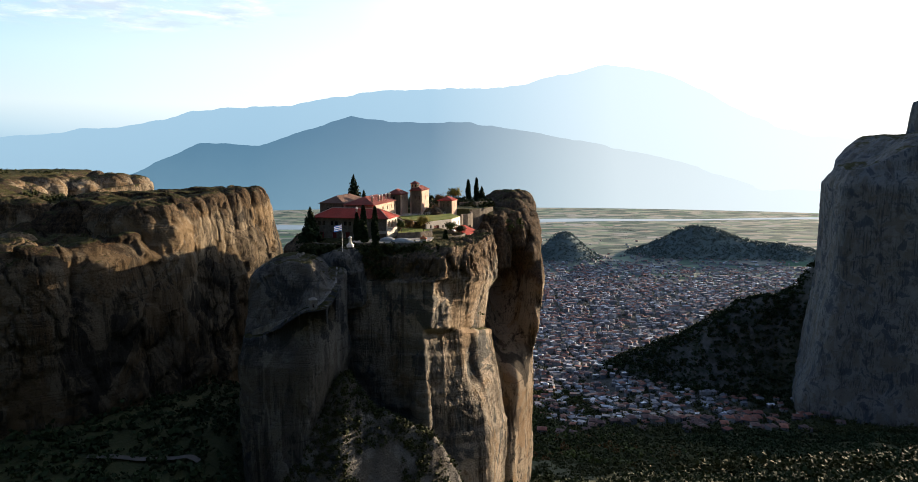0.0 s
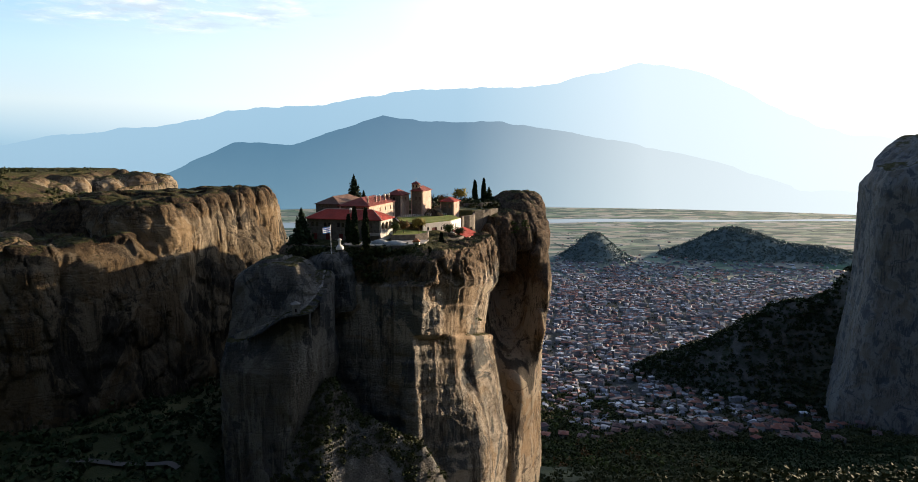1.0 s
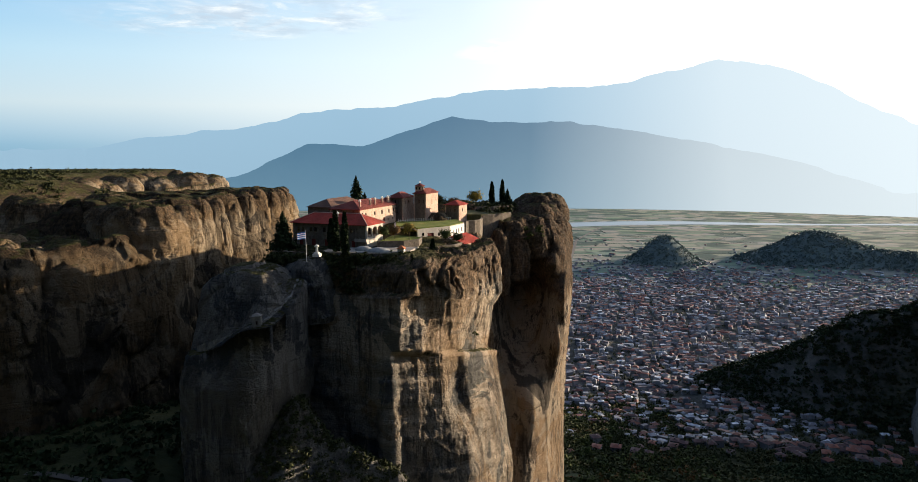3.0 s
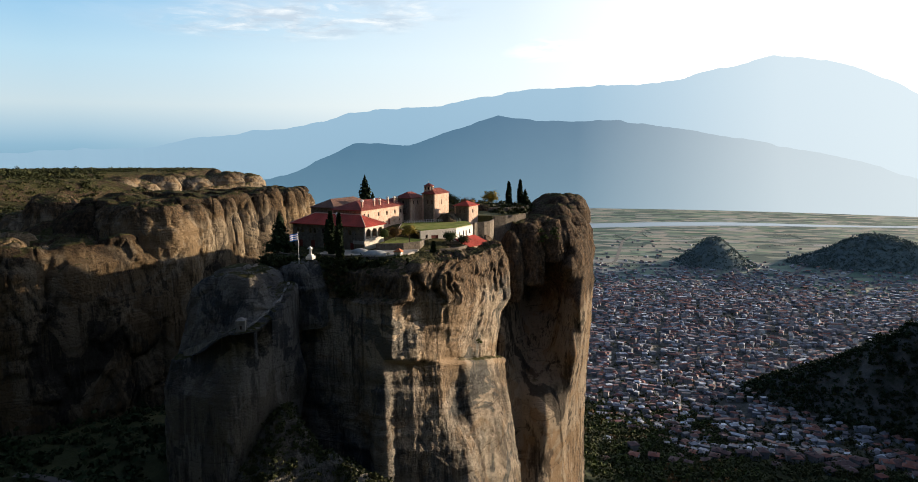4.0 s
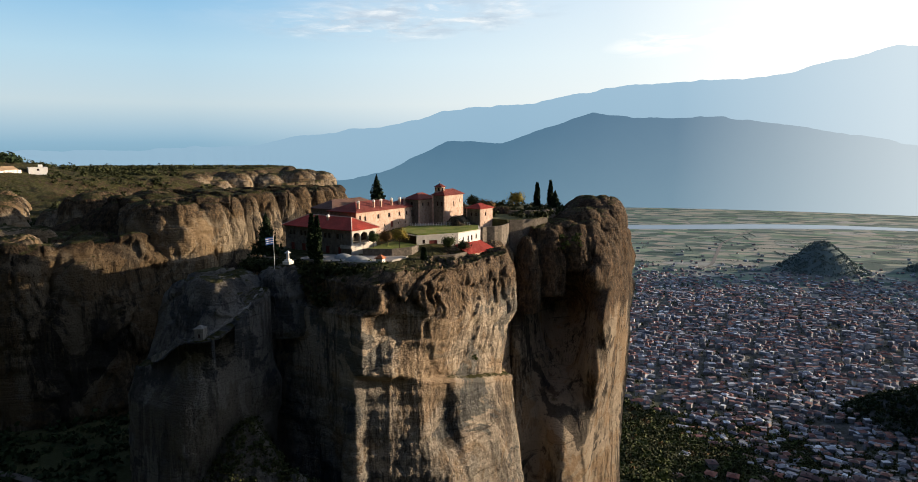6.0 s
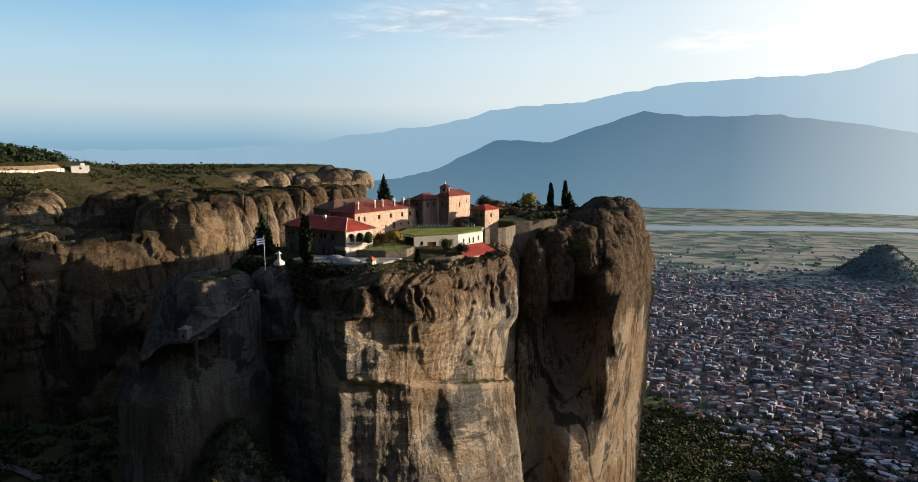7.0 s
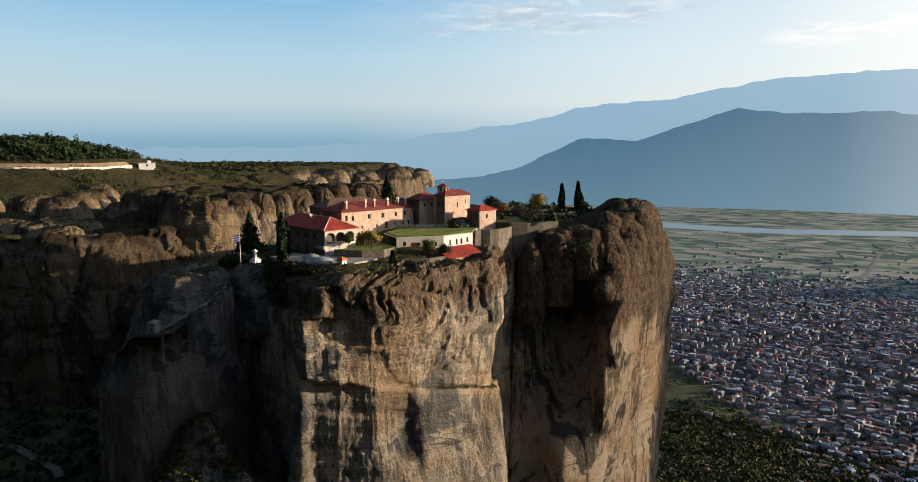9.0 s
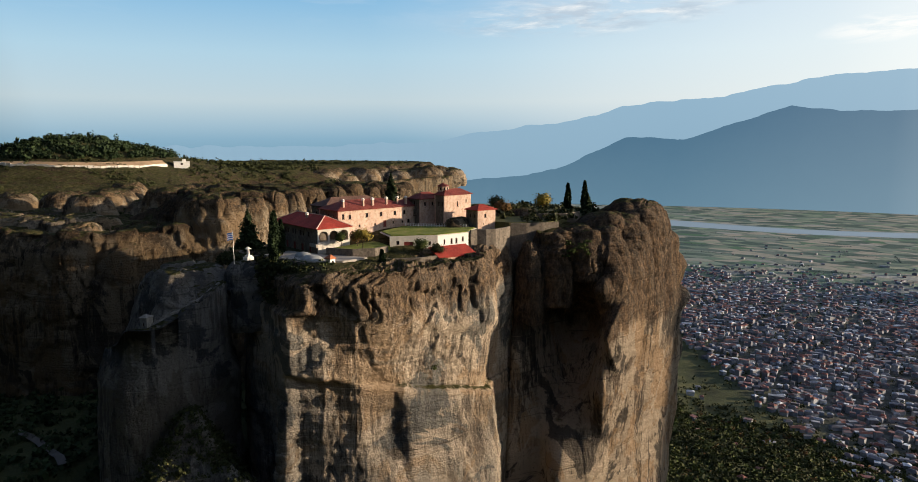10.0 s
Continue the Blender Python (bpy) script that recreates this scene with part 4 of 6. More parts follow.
def window(parent, u, z, w, h, thick, door=False, arched=False):
    name = "door" if door else "window"
    bm = bmesh.new()
    t = 0.09
    for x0, x1, z0, z1 in ((u - w / 2, u - w / 2 + t, z, z + h), (u + w / 2 - t, u + w / 2, z, z + h), (u - w / 2 + t, u + w / 2 - t, z + h - t, z + h), (u - w / 2 + t, u + w / 2 - t, z, z + t)):
        box(bm, x0, x1, 0.14, 0.22, z0, z1)
    if not door:
        box(bm, u - 0.03, u + 0.03, 0.15, 0.21, z + t, z + h - t)
        box(bm, u - w / 2 + t, u - 0.03, 0.15, 0.21, z + h * 0.55, z + h * 0.55 + 0.05)
    fr = part(name, bm, DOORRED if door else WOODWORK, parent)
    bm = bmesh.new()
    box(bm, u - w / 2 + t, u + w / 2 - t, 0.17, 0.20, z + t, z + h - t)
    part("leaf" if door else "pane", bm, DOORRED if door else GLASS, fr)
    if not door:
        bm = bmesh.new()
        box(bm, u - w / 2 - 0.1, u + w / 2 + 0.1, -0.09, 0.13, z - 0.1, z)
        part("sill", bm, GREYSTONE, fr)


def wall(root, p0, p1, z0, z1, material, openings=(), thick=0.5, name="wall", fit=True):
    """A wall from p0 to p1 with its outer face to the right of that way; openings (u, z, w, h, kind) go through it."""
    length = math.dist(p0, p1)
    xs = sorted({0.0, length, *(o[0] - o[2] / 2 for o in openings), *(o[0] + o[2] / 2 for o in openings)})
    zs = sorted({z0, z1, *(o[1] for o in openings), *(o[1] + o[3] for o in openings)})
    bm = bmesh.new()
    for a, b in zip(xs, xs[1:]):
        for c, d in zip(zs, zs[1:]):
            m, n = (a + b) / 2, (c + d) / 2
            if not any(abs(m - o[0]) < o[2] / 2 and o[1] < n < o[1] + o[3] for o in openings):
                box(bm, a, b, 0.0, thick, c, d)
    bmesh.ops.remove_doubles(bm, verts=bm.verts, dist=0.001)
    w = part(name, bm, material, root)
    place(w, p0, p1)
    if fit:
        for o in openings:
            if len(o) < 5 or o[4] != "open":
                window(w, o[0], o[1], o[2], o[3], thick, len(o) > 4 and o[4] == "door")
    return w


def hip_roof(root, x0, x1, y0, y1, z, rise, over, material, caps=True, name="roof", ridge=None):
    """A hipped roof with eaves; the ridge runs along the longer side."""
    x0, x1, y0, y1 = x0 - over, x1 + over, y0 - over, y1 + over
    w, d = x1 - x0, y1 - y0
    s = min(w, d) / 2 if ridge is None else ridge
    if w >= d:
        r = [(x0 + s, (y0 + y1) / 2), (x1 - s, (y0 + y1) / 2)]
    else:
        r = [((x0 + x1) / 2, y0 + s), ((x0 + x1) / 2, y1 - s)]
    bm = bmesh.new()
    t = 0.18
    lo = [bm.verts.new((x, y, z - t)) for x, y in ((x0, y0), (x1, y0), (x1, y1), (x0, y1))]
    up = [bm.verts.new((x, y, z)) for x, y in ((x0, y0), (x1, y0), (x1, y1), (x0, y1))]
    R = [bm.verts.new((*q, z + rise)) for q in r]
    bm.faces.new(lo[::-1])
    for i in range(4):
        bm.faces.new((lo[i], lo[(i + 1) % 4], up[(i + 1) % 4], up[i]))
    if w >= d:
        for fc in ((up[0], up[1], R[1], R[0]), (up[1], up[2], R[1]), (up[2], up[3], R[0], R[1]), (up[3], up[0], R[0])):
            bm.faces.new(fc)
        lines = [(up[0], R[0]), (up[3], R[0]), (up[1], R[1]), (up[2], R[1]), (R[0], R[1])]
    else:
        for fc in ((up[0], up[1], R[0]), (up[1], up[2], R[1], R[0]), (up[2], up[3], R[1]), (up[3], up[0], R[0], R[1])):
            bm.faces.new(fc)
        lines = [(up[0], R[0]), (up[1], R[0]), (up[2], R[1]), (up[3], R[1]), (R[0], R[1])]
    lines = [(a.co.copy(), b.co.copy()) for a, b in lines]
    roof = part(name, bm, material, root)
    for a, b in lines if caps else ():
        v = b - a
        if v.length < 0.3:
            continue
        bm = bmesh.new()
        bmesh.ops.create_cone(bm, cap_ends=True, segments=8, radius1=0.15, radius2=0.15, depth=v.length, matrix=Matrix.Translation((a + b) / 2) @ v.to_track_quat("Z", "Y").to_matrix().to_4x4())
        part("ridge_cap", bm, CAP, roof)
    return roof


def chimney(x, y, z, h):
    root = tagged(new("chimney"), "narrow pale chimney with a small clay cap", "chimney", "chimneys of the wing")
    root.location = (x, y, z)
    bm = bmesh.new()
    box(bm, -0.28, 0.28, -0.28, 0.28, -0.6, h)
    part("shaft", bm, PINK, root)
    bm = bmesh.new()
    box(bm, -0.38, 0.38, -0.38, 0.38, h + 0.002, h + 0.12)
    for sx in (-1, 1):
        for sy in (-1, 1):
            box(bm, sx * 0.27 - 0.07, sx * 0.27 + 0.07, sy * 0.27 - 0.07, sy * 0.27 + 0.07, h + 0.12, h + 0.4)
    bmesh.ops.create_cone(bm, cap_ends=True, segments=4, radius1=0.6, radius2=0.05, depth=0.35, matrix=Matrix.Translation((0, 0, h + 0.58)) @ Matrix.Rotation(radians(45), 4, "Z"))
    part("cap", bm, WHITE, root, "whitewashed cap")


def building(name, label, x, y, heading, category="building"):
    """An Empty at the front corner; +x runs along the sunlit face, +y away behind it. heading: degrees of +x from east."""
    root = tagged(new(name), label, category)
    root.matrix_basis = pose(x, y, 0, 0, 0, heading)
    return root


def wing():
    b = building("monastery_wing", "long two-storey rose stone wing with red tiled roof", -29.7, 230.8, 77.2)
    L, D, z0, z1 = 24.2, 11.0, 352.5, 361.3
    big = [(1.6, 358.9, 0.8, 1.5), (3.8, 358.8, 0.8, 1.3), (9.6, 359.0, 0.95, 1.2), (14.6, 359.0, 0.9, 1.2), (19.6, 359.0, 0.9, 1.2), (23.2, 359.0, 0.8, 1.2)]
    low = [(7.0, 356.3, 0.6, 0.7), (12.4, 356.3, 0.6, 0.7), (15.9, 355.6, 1.1, 2.0, "door"), (19.0, 356.4, 0.6, 0.7), (22.4, 356.4, 0.6, 0.7), (2.6, 356.3, 0.6, 0.7)]
    wall(b, (0, 0), (L, 0), z0, z1, PINK, big + low)
    wall(b, (L, 0.5), (L, D - 0.5), z0, z1, PINK)
    wall(b, (L, D), (0, D), z0, z1, PINK, [(u, 358.8, 0.8, 1.3) for u in (3, 8, 13, 18)])
    # end away from the sun: shade put in as darker, greyer masonry
    wall(b, (0, D - 0.5), (0, 0.5), z0, z1, GREYSTONE, [(u, 358.8, 0.8, 1.3) for u in (2.0, 4.6, 7.4)])
    hip_roof(b, 0, L, 0, D, z1 + 0.19, 2.5, 0.5, TILE, caps=False)
    for u in (2.6, 9.3, 12.6, 17.6, 21.6):
        p = b.matrix_basis @ Vector((u, 1.5, 0))
        chimney(p.x, p.y, 361.9, 2.0)
    # recessed link towards the church
    c = building("link_building", "recessed grey stone link with wooden balcony and tiled roof", *(b.matrix_basis @ Vector((L, 2.0, 0))).to_2d(), 77.2)
    wall(c, (0, 0), (11.5, 0), z0, 361.0, PINK, [(2.0, 356.0, 0.9, 1.1), (4.6, 358.4, 1.2, 1.6), (6.2, 358.4, 1.2, 1.6), (8.8, 358.4, 0.8, 1.3), (5.4, 355.6, 1.2, 2.0, "door"), (9.4, 356.0, 0.7, 1.0)])
    wall(c, (11.5, 0.5), (11.5, 8.5), z0, 361.0, GREYSTONE)
    wall(c, (11.5, 9.0), (0, 9.0), z0, 361.0, GREYSTONE)
    hip_roof(c, 0.6, 11.5, 0, 9.0, 361.19, 2.2, 0.45, TILE, caps=False)
    bm = bmesh.new()
    box(bm, 3.8, 7.2, -1.0, -0.003, 358.0, 358.15)
    for i in range(12):
        box(bm, 3.85 + i * 0.3 - 0.03, 3.85 + i * 0.3 + 0.03, -0.98, -0.92, 358.15, 359.0)
    box(bm, 3.8, 7.2, -1.0, -0.9, 359.0, 359.08)
    part("balcony", bm, WOODWORK, c, "dark wooden balcony")
    p = c.matrix_basis @ Vector((1.8, 1.2, 0))
    chimney(p.x, p.y, 361.6, 2.0)
    # roofs seen behind the wing
    d = building("rear_building", "low stone building with weathered grey-brown roof", *(b.matrix_basis @ Vector((3.0, 12.5, 0))).to_2d(), 77.2)
    wall(d, (0, 0), (22, 0), z0, 361.5, GREYSTONE)
    wall(d, (22, 0.5), (22, 8.5), z0, 361.5, GREYSTONE)
    wall(d, (22, 9), (0, 9), z0, 361.5, GREYSTONE)
    wall(d, (0, 8.5), (0, 0.5), z0, 361.5, GREYSTONE, [(2.5, 358.6, 0.9, 1.3), (5.5, 358.6, 0.9, 1.3)])
    hip_roof(d, 0, 22, 0, 9, 361.69, 2.4, 0.4, TILE_OLD, caps=False)


wing()


def church():
    b = building("church", "rose stone church with tiled roofs and square cupola", -14.6, 260.7, 78.0, "church")
    L, D, z0, z1 = 11.0, 4.8, 353.0, 364.6
    wall(b, (0, 0), (L, 0), z0, z1, PINK, [(5.4, 361.0, 0.45, 1.6), (9.0, 362.2, 0.4, 0.9)])
    wall(b, (L, 0.5), (L, D - 0.5), z0, z1, PINK)
    wall(b, (L, D), (0, D), z0, z1, PINK)
    # shaded side of the rose church, darkened by the grey masonry
    wall(b, (0, D - 0.5), (0, 0.5), z0, z1, GREYSTONE, [(1.6, 361.2, 0.6, 1.4), (3.2, 361.2, 0.6, 1.4)])
    hip_roof(b, 0, L, 0, D, z1 + 0.19, 1.7, 0.4, TILE, caps=False)
    # cupola on its drum
    bm = bmesh.new()
    bmesh.ops.create_cone(bm, cap_ends=True, segments=8, radius1=1.75, radius2=1.7, depth=2.6, matrix=Matrix.Translation((2.4, 3.4, 366.0)))
    dr = part("drum", bm, PINK, b)
    for i in range(8):
        a = math.tau * (i + 0.5) / 8
        bm = bmesh.new()
        box(bm, -0.06, 0.06, -0.22, 0.22, 366.3, 367.2)
        o = part("window", bm, GLASS, dr)
        o.location, o.rotation_euler = (2.4 + 1.63 * math.cos(a), 3.4 + 1.63 * math.sin(a), -0.2), (0, 0, a)
    bm = bmesh.new()
    bmesh.ops.create_cone(bm, cap_ends=True, segments=8, radius1=2.2, radius2=0.1, depth=1.1, matrix=Matrix.Translation((2.4, 3.4, 367.85)))
    part("cupola_roof", bm, TILE, b)
    bm = bmesh.new()
    box(bm, 2.37, 2.43, 3.37, 3.43, 368.35, 369.4)
    box(bm, 2.15, 2.65, 3.38, 3.42, 368.95, 369.01)
    part("cross", bm, IRON, b)
    # hall with a hipped roof between the wing and the church
    t = building("rear_hall", "stone hall with red hipped roof behind the wing", -22.5, 258.5, 78.0)
    wall(t, (0, 0), (9, 0), 355.0, 363.2, PINK, [(2.0, 361.2, 0.7, 1.1), (5.0, 361.2, 0.7, 1.1)])
    wall(t, (9, 0.5), (9, 5.5), 355.0, 363.2, GREYSTONE)
    wall(t, (9, 6), (0, 6), 355.0, 363.2, GREYSTONE)
    wall(t, (0, 5.5), (0, 0.5), 355.0, 363.2, GREYSTONE, [(2.5, 361.4, 0.7, 1.1)])
    hip_roof(t, 0, 9, 0, 6, 363.4, 1.9, 0.45, TILE, caps=False)


church()


def tower():
    b = building("tower_house", "small rose stone tower house with red hipped roof", -2.8, 261.8, 75.0)
    L, D, z0, z1 = 7.0, 5.6, 352.0, 360.5
    wall(b, (0, 0), (L, 0), z0, z1, PINK, [(3.0, 358.3, 0.8, 1.1), (4.4, 355.9, 0.35, 0.5), (2.3, 356.2, 0.3, 0.5)])
    wall(b, (L, 0.5), (L, D - 0.5), z0, z1, PINK)
    wall(b, (L, D), (0, D), z0, z1, PINK)
    # tower side without sun, its shade given by the greyer stone
    wall(b, (0, D - 0.5), (0, 0.5), z0, z1, GREYSTONE, [(1.6, 358.2, 0.7, 1.1), (3.4, 358.2, 0.7, 1.1)])
    hip_roof(b, 0, L, 0, D, z1 + 0.19, 1.5, 0.45, TILE_RED, caps=False)


tower()


def prism(bm, pts, z0, z1):
    """An upright block over a closed outline, counter-clockwise."""
    lo = [bm.verts.new((x, y, z0)) for x, y in pts]
    up = [bm.verts.new((x, y, z1)) for x, y in pts]
    bm.faces.new(lo[::-1])
    bm.faces.new(up)
    for i in range(len(pts)):
        j = (i + 1) % len(pts)
        bm.faces.new((lo[i], lo[j], up[j], up[i]))


def terrace():
    b = tagged(new("terrace_building"), "low whitewashed building under a grass-covered flat roof", "building")
    A, B, C, D, E, F = (-11.5, 232.5), (-2.8, 242.5), (0.4, 252.6), (-3.5, 262.5), (-24.0, 252.0), (-20.5, 238.0)
    z0, z1 = 347.0, 355.1
    n = math.dist(A, B)
    wall(b, A, B, z0, z1, PLASTER, [(2.2, 353.0, 0.8, 1.0), (5.2, 350.9, 2.6, 2.8, "door"), (8.6, 352.6, 0.7, 1.0), (11.0, 352.6, 0.7, 1.0)])
    wall(b, B, C, z0, z1, WHITE, [(2.3, 352.6, 0.6, 1.3), (4.7, 352.5, 0.7, 1.5), (6.4, 352.5, 0.7, 1.5), (8.6, 352.9, 0.7, 1.3)])
    bm = bmesh.new()
    prism(bm, [A, B, C, D, E, F], z1 + 0.003, z1 + 0.22)
    slab = part("roof_slab", bm, PLASTER, b)
    bm = bmesh.new()
    ins = [Vector(p) for p in (A, B, C, D, E, F)]
    mid = sum(ins, Vector((0, 0))) / 6
    ins = [tuple(mid + (p - mid) * 0.955) for p in ins]
    prism(bm, ins, z1 + 0.223, z1 + 0.5)
    part("grass_roof", bm, LAWN, slab, "rough sunlit grass")
    bm = bmesh.new()
    for i in range(24):
        u = i / 23
        x, y = -22.5 + 17.0 * u, 251.5 + 8.0 * u
        box(bm, x - 0.06, x + 0.06, y - 0.06, y + 0.06, z1 + 0.5, z1 + 1.45)
        if i < 23:
            x2, y2 = -22.5 + 17.0 * (i + 1) / 23, 251.5 + 8.0 * (i + 1) / 23
            for zz in (0.9, 1.35):
                bm.faces.new([bm.verts.new(q) for q in ((x, y, z1 + zz), (x2, y2, z1 + zz), (x2, y2, z1 + zz + 0.06), (x, y, z1 + zz + 0.06))])
    tagged(part("railing", bm, WHITE), "white railing along the courtyard edge", "railing")
    # lean-to below the sunlit face
    s = building("lean_to", "low shed with bright red lean-to tile roof", 2.6, 236.6, 72.0)
    wall(s, (0, 0), (11.5, 0), 345.0, 350.1, PINK, [(2.0, 348.2, 0.9, 1.1), (5.5, 348.2, 0.9, 1.1), (9.0, 347.6, 1.0, 1.9, "door")], 0.4)
    wall(s, (11.5, 0.4), (11.5, 4.6), 345.0, 350.1, PINK, (), 0.4)
    wall(s, (0, 4.6), (0, 0.4), 345.0, 350.1, PINK, (), 0.4)
    bm = bmesh.new()
    q = [(-0.5, -0.6, 350.15), (12.0, -0.6, 350.15), (12.0, 4.9, 352.3), (-0.5, 4.9, 352.3)]
    a = [bm.verts.new(p) for p in q]
    c = [bm.verts.new((x, y, z + 0.2)) for x, y, z in q]
    bm.faces.new(a[::-1])
    bm.faces.new(c)
    for i in range(4):
        bm.faces.new((a[i], a[(i + 1) % 4], c[(i + 1) % 4], c[i]))
    part("roof", bm, TILE_RED, s)


terrace()


def bastion():
    """Curved retaining wall under the tower and the long stone wall towards the second pillar."""
    def strip(name, pts, z0, z1, thick, material, label):
        pts = [Vector(p) for p in pts]
        bm = bmesh.new()
        left, right = [], []
        for i, p in enumerate(pts):
            d = (pts[min(i + 1, len(pts) - 1)] - pts[max(i - 1, 0)]).normalized()
            nrm = Vector((d.y, -d.x))
            right.append(p + nrm * thick / 2)
            left.append(p - nrm * thick / 2)
        rings = []
        for a, c in zip(left, right):
            rings.append([bm.verts.new((*c, z0)), bm.verts.new((*c, z1)), bm.verts.new((*a, z1)), bm.verts.new((*a, z0))])
        for r, s in zip(rings, rings[1:]):
            for i in range(4):
                bm.faces.new((r[i], s[i], s[(i + 1) % 4], r[(i + 1) % 4]))
        bm.faces.new(rings[0][::-1])
        bm.faces.new(rings[-1])
        bmesh.ops.recalc_face_normals(bm, faces=bm.faces)
        tagged(part(name, bm, material), label, "wall", kind="structure")

    strip("retaining_wall", [(0.6, 253.4), (1.2, 255.6), (3.2, 257.4), (4.6, 260.0), (5.0, 264.0), (4.6, 268.0)], 346, 355.8, 0.6, GREYSTONE, "curved grey stone retaining wall at the cliff edge")
    strip("stone_wall", [(4.8, 268.2), (8, 271.5), (11, 276), (14, 281)], 345, 356.6, 0.7, GREYSTONE, "tall grey stone wall closing the cleft")
    strip("garden_wall", [(0, 283), (7, 284.5), (12, 289), (13, 297)], 353, 358.4, 0.6, GREYSTONE, "low grey garden wall behind the cypresses")
    strip("lawn_wall", [(-20.5, 217.8), (-13, 220.0), (-9.5, 224.5), (-9.6, 229.5)], 349, 353.3, 0.5, GREYSTONE, "pale retaining wall along the lawn")
    strip("parapet", [(-50, 214), (-44, 207.5), (-37, 206), (-30, 207), (-22, 206.5), (-16, 206.5)], 348.5, 351.4, 0.5, GREYSTONE, "low stone parapet on the cliff edge")
    strip("parapet", [(-8.5, 222.0), (-3.5, 226.5), (0.5, 231.0), (2.0, 236.0)], 347.5, 350.9, 0.5, GREYSTONE, "low stone parapet on the cliff edge")


bastion()


def flat(name, pts, z0, z1, material, label, cat):
    bm = bmesh.new()
    prism(bm, pts, z0, z1)
    tagged(part(name, bm, material), label, cat, kind="structure")


flat("lawn", [(-20.5, 218.2), (-13.2, 220.4), (-10, 224.6), (-10, 231), (-20.5, 236)], 349, 353.0, LAWN, "sunlit green lawn below the loggia", "lawn")
flat("terrace_paving", [(-34, 207.6), (-24, 207.2), (-15, 208.2), (-9.4, 213), (-8.6, 220.8), (-13.4, 219.6), (-21, 217.2), (-34, 216)], 349, 351.5, PAVING, "worn pale paving of the cliff-edge terrace", "paving")
flat("terrace_paving", [(-9.2, 221.4), (-4.0, 226.8), (0.0, 231.4), (1.6, 236.4), (-3.2, 241.4), (-9.0, 234.4), (-9.2, 229)], 347, 350.3, PAVING, "worn pale paving below the white building", "paving")
flat("courtyard", [(-24, 252.5), (-4, 262.6), (-4, 268), (-24, 268)], 350, 355.3, PAVING, "paved monastery courtyard", "courtyard")
flat("garden", [(-26, 268), (4, 268.5), (12, 277), (13, 310), (0, 328), (-28, 326)], 350, 356.8, TURF, "rough grassy garden behind the church", "garden")


def loggia():
    b = building("refectory", "arcaded stone building with bright red hipped roof", -23.6, 217.6, 75.9)
    L, z0, z1 = 9.6, 349.0, 357.9
    # arcade of round arches on the sunlit side
    bm = bmesh.new()
    n, base, spring = 3, 354.4, 356.2
    pier, bay = 0.45, (L - 0.45) / 3
    box(bm, 0, L, 0, 0.45, z0, base)
    for i in range(n + 1):
        x = i * bay
        box(bm, x, x + pier, 0, 0.45, base, spring)
    half = (bay - pier) / 2
    for i in range(n):
        cx = i * bay + pier + half
        prev = None
        for s in range(13):
            a = math.pi * s / 12
            px, pz = cx - half * math.cos(a), spring + half * 0.8 * math.sin(a)
            cur = (px, pz)
            if prev:
                quad = [(prev[0], prev[1]), (cur[0], cur[1]), (cur[0], z1), (prev[0], z1)]
                f = [bm.verts.new((x, 0.0, z)) for x, z in quad]
                g = [bm.verts.new((x, 0.45, z)) for x, z in quad]
                bm.faces.new(f)
                bm.faces.new(g[::-1])
                bm.faces.new((g[0], g[1], f[1], f[0]))
            prev = cur
    for i in range(n + 1):
        x = i * bay
        box(bm, x, x + pier, 0, 0.45, spring, z1)
    part("arcade", bm, PLASTER, b, "pale round-arched arcade")
    wall(b, (0, 3.6), (L, 3.6), z0, z1, GREYSTONE, [(2.0, 354.5, 1.0, 2.1, "door"), (5.0, 355.3, 0.9, 1.2), (7.8, 355.3, 0.9, 1.2)])
    bm = bmesh.new()
    box(bm, 0.003, L - 0.003, 0.45, 3.6, 354.0, 354.38)
    part("loggia_floor", bm, PAVING, b)
    wall(b, (L, 0.5), (L, 26.0), z0, z1, PINK)
    wall(b, (L, 26.5), (0, 26.5), z0, z1, GREYSTONE)
    up = [(u, 355.4, 1.0, 1.4) for u in (1.6, 3.2, 6.2, 7.8, 11.0, 12.6, 15.8, 17.4, 20.6, 22.2)]
    lo = [(u, 350.9, 1.5, 2.3, "door") for u in (2.4, 7.0, 11.8, 16.6, 21.4)]
    wall(b, (0, 26.0), (0, 0.5), z0, z1, GREYSTONE, up + lo)
    hip_roof(b, 0, L, 0, 26.5, z1 + 0.2, 2.8, 0.7, TILE_RED)
    p = b.matrix_basis @ Vector((3.0, 12.0, 0))
    chimney(p.x, p.y, 359.0, 1.8)
    bm = bmesh.new()
    box(bm, -0.5, 0.0, -0.003, 4.0, 353.0, 353.9)
    part("step", bm, PAVING, b)


loggia()
# ---- plants ----
rng = np.random.default_rng(5)


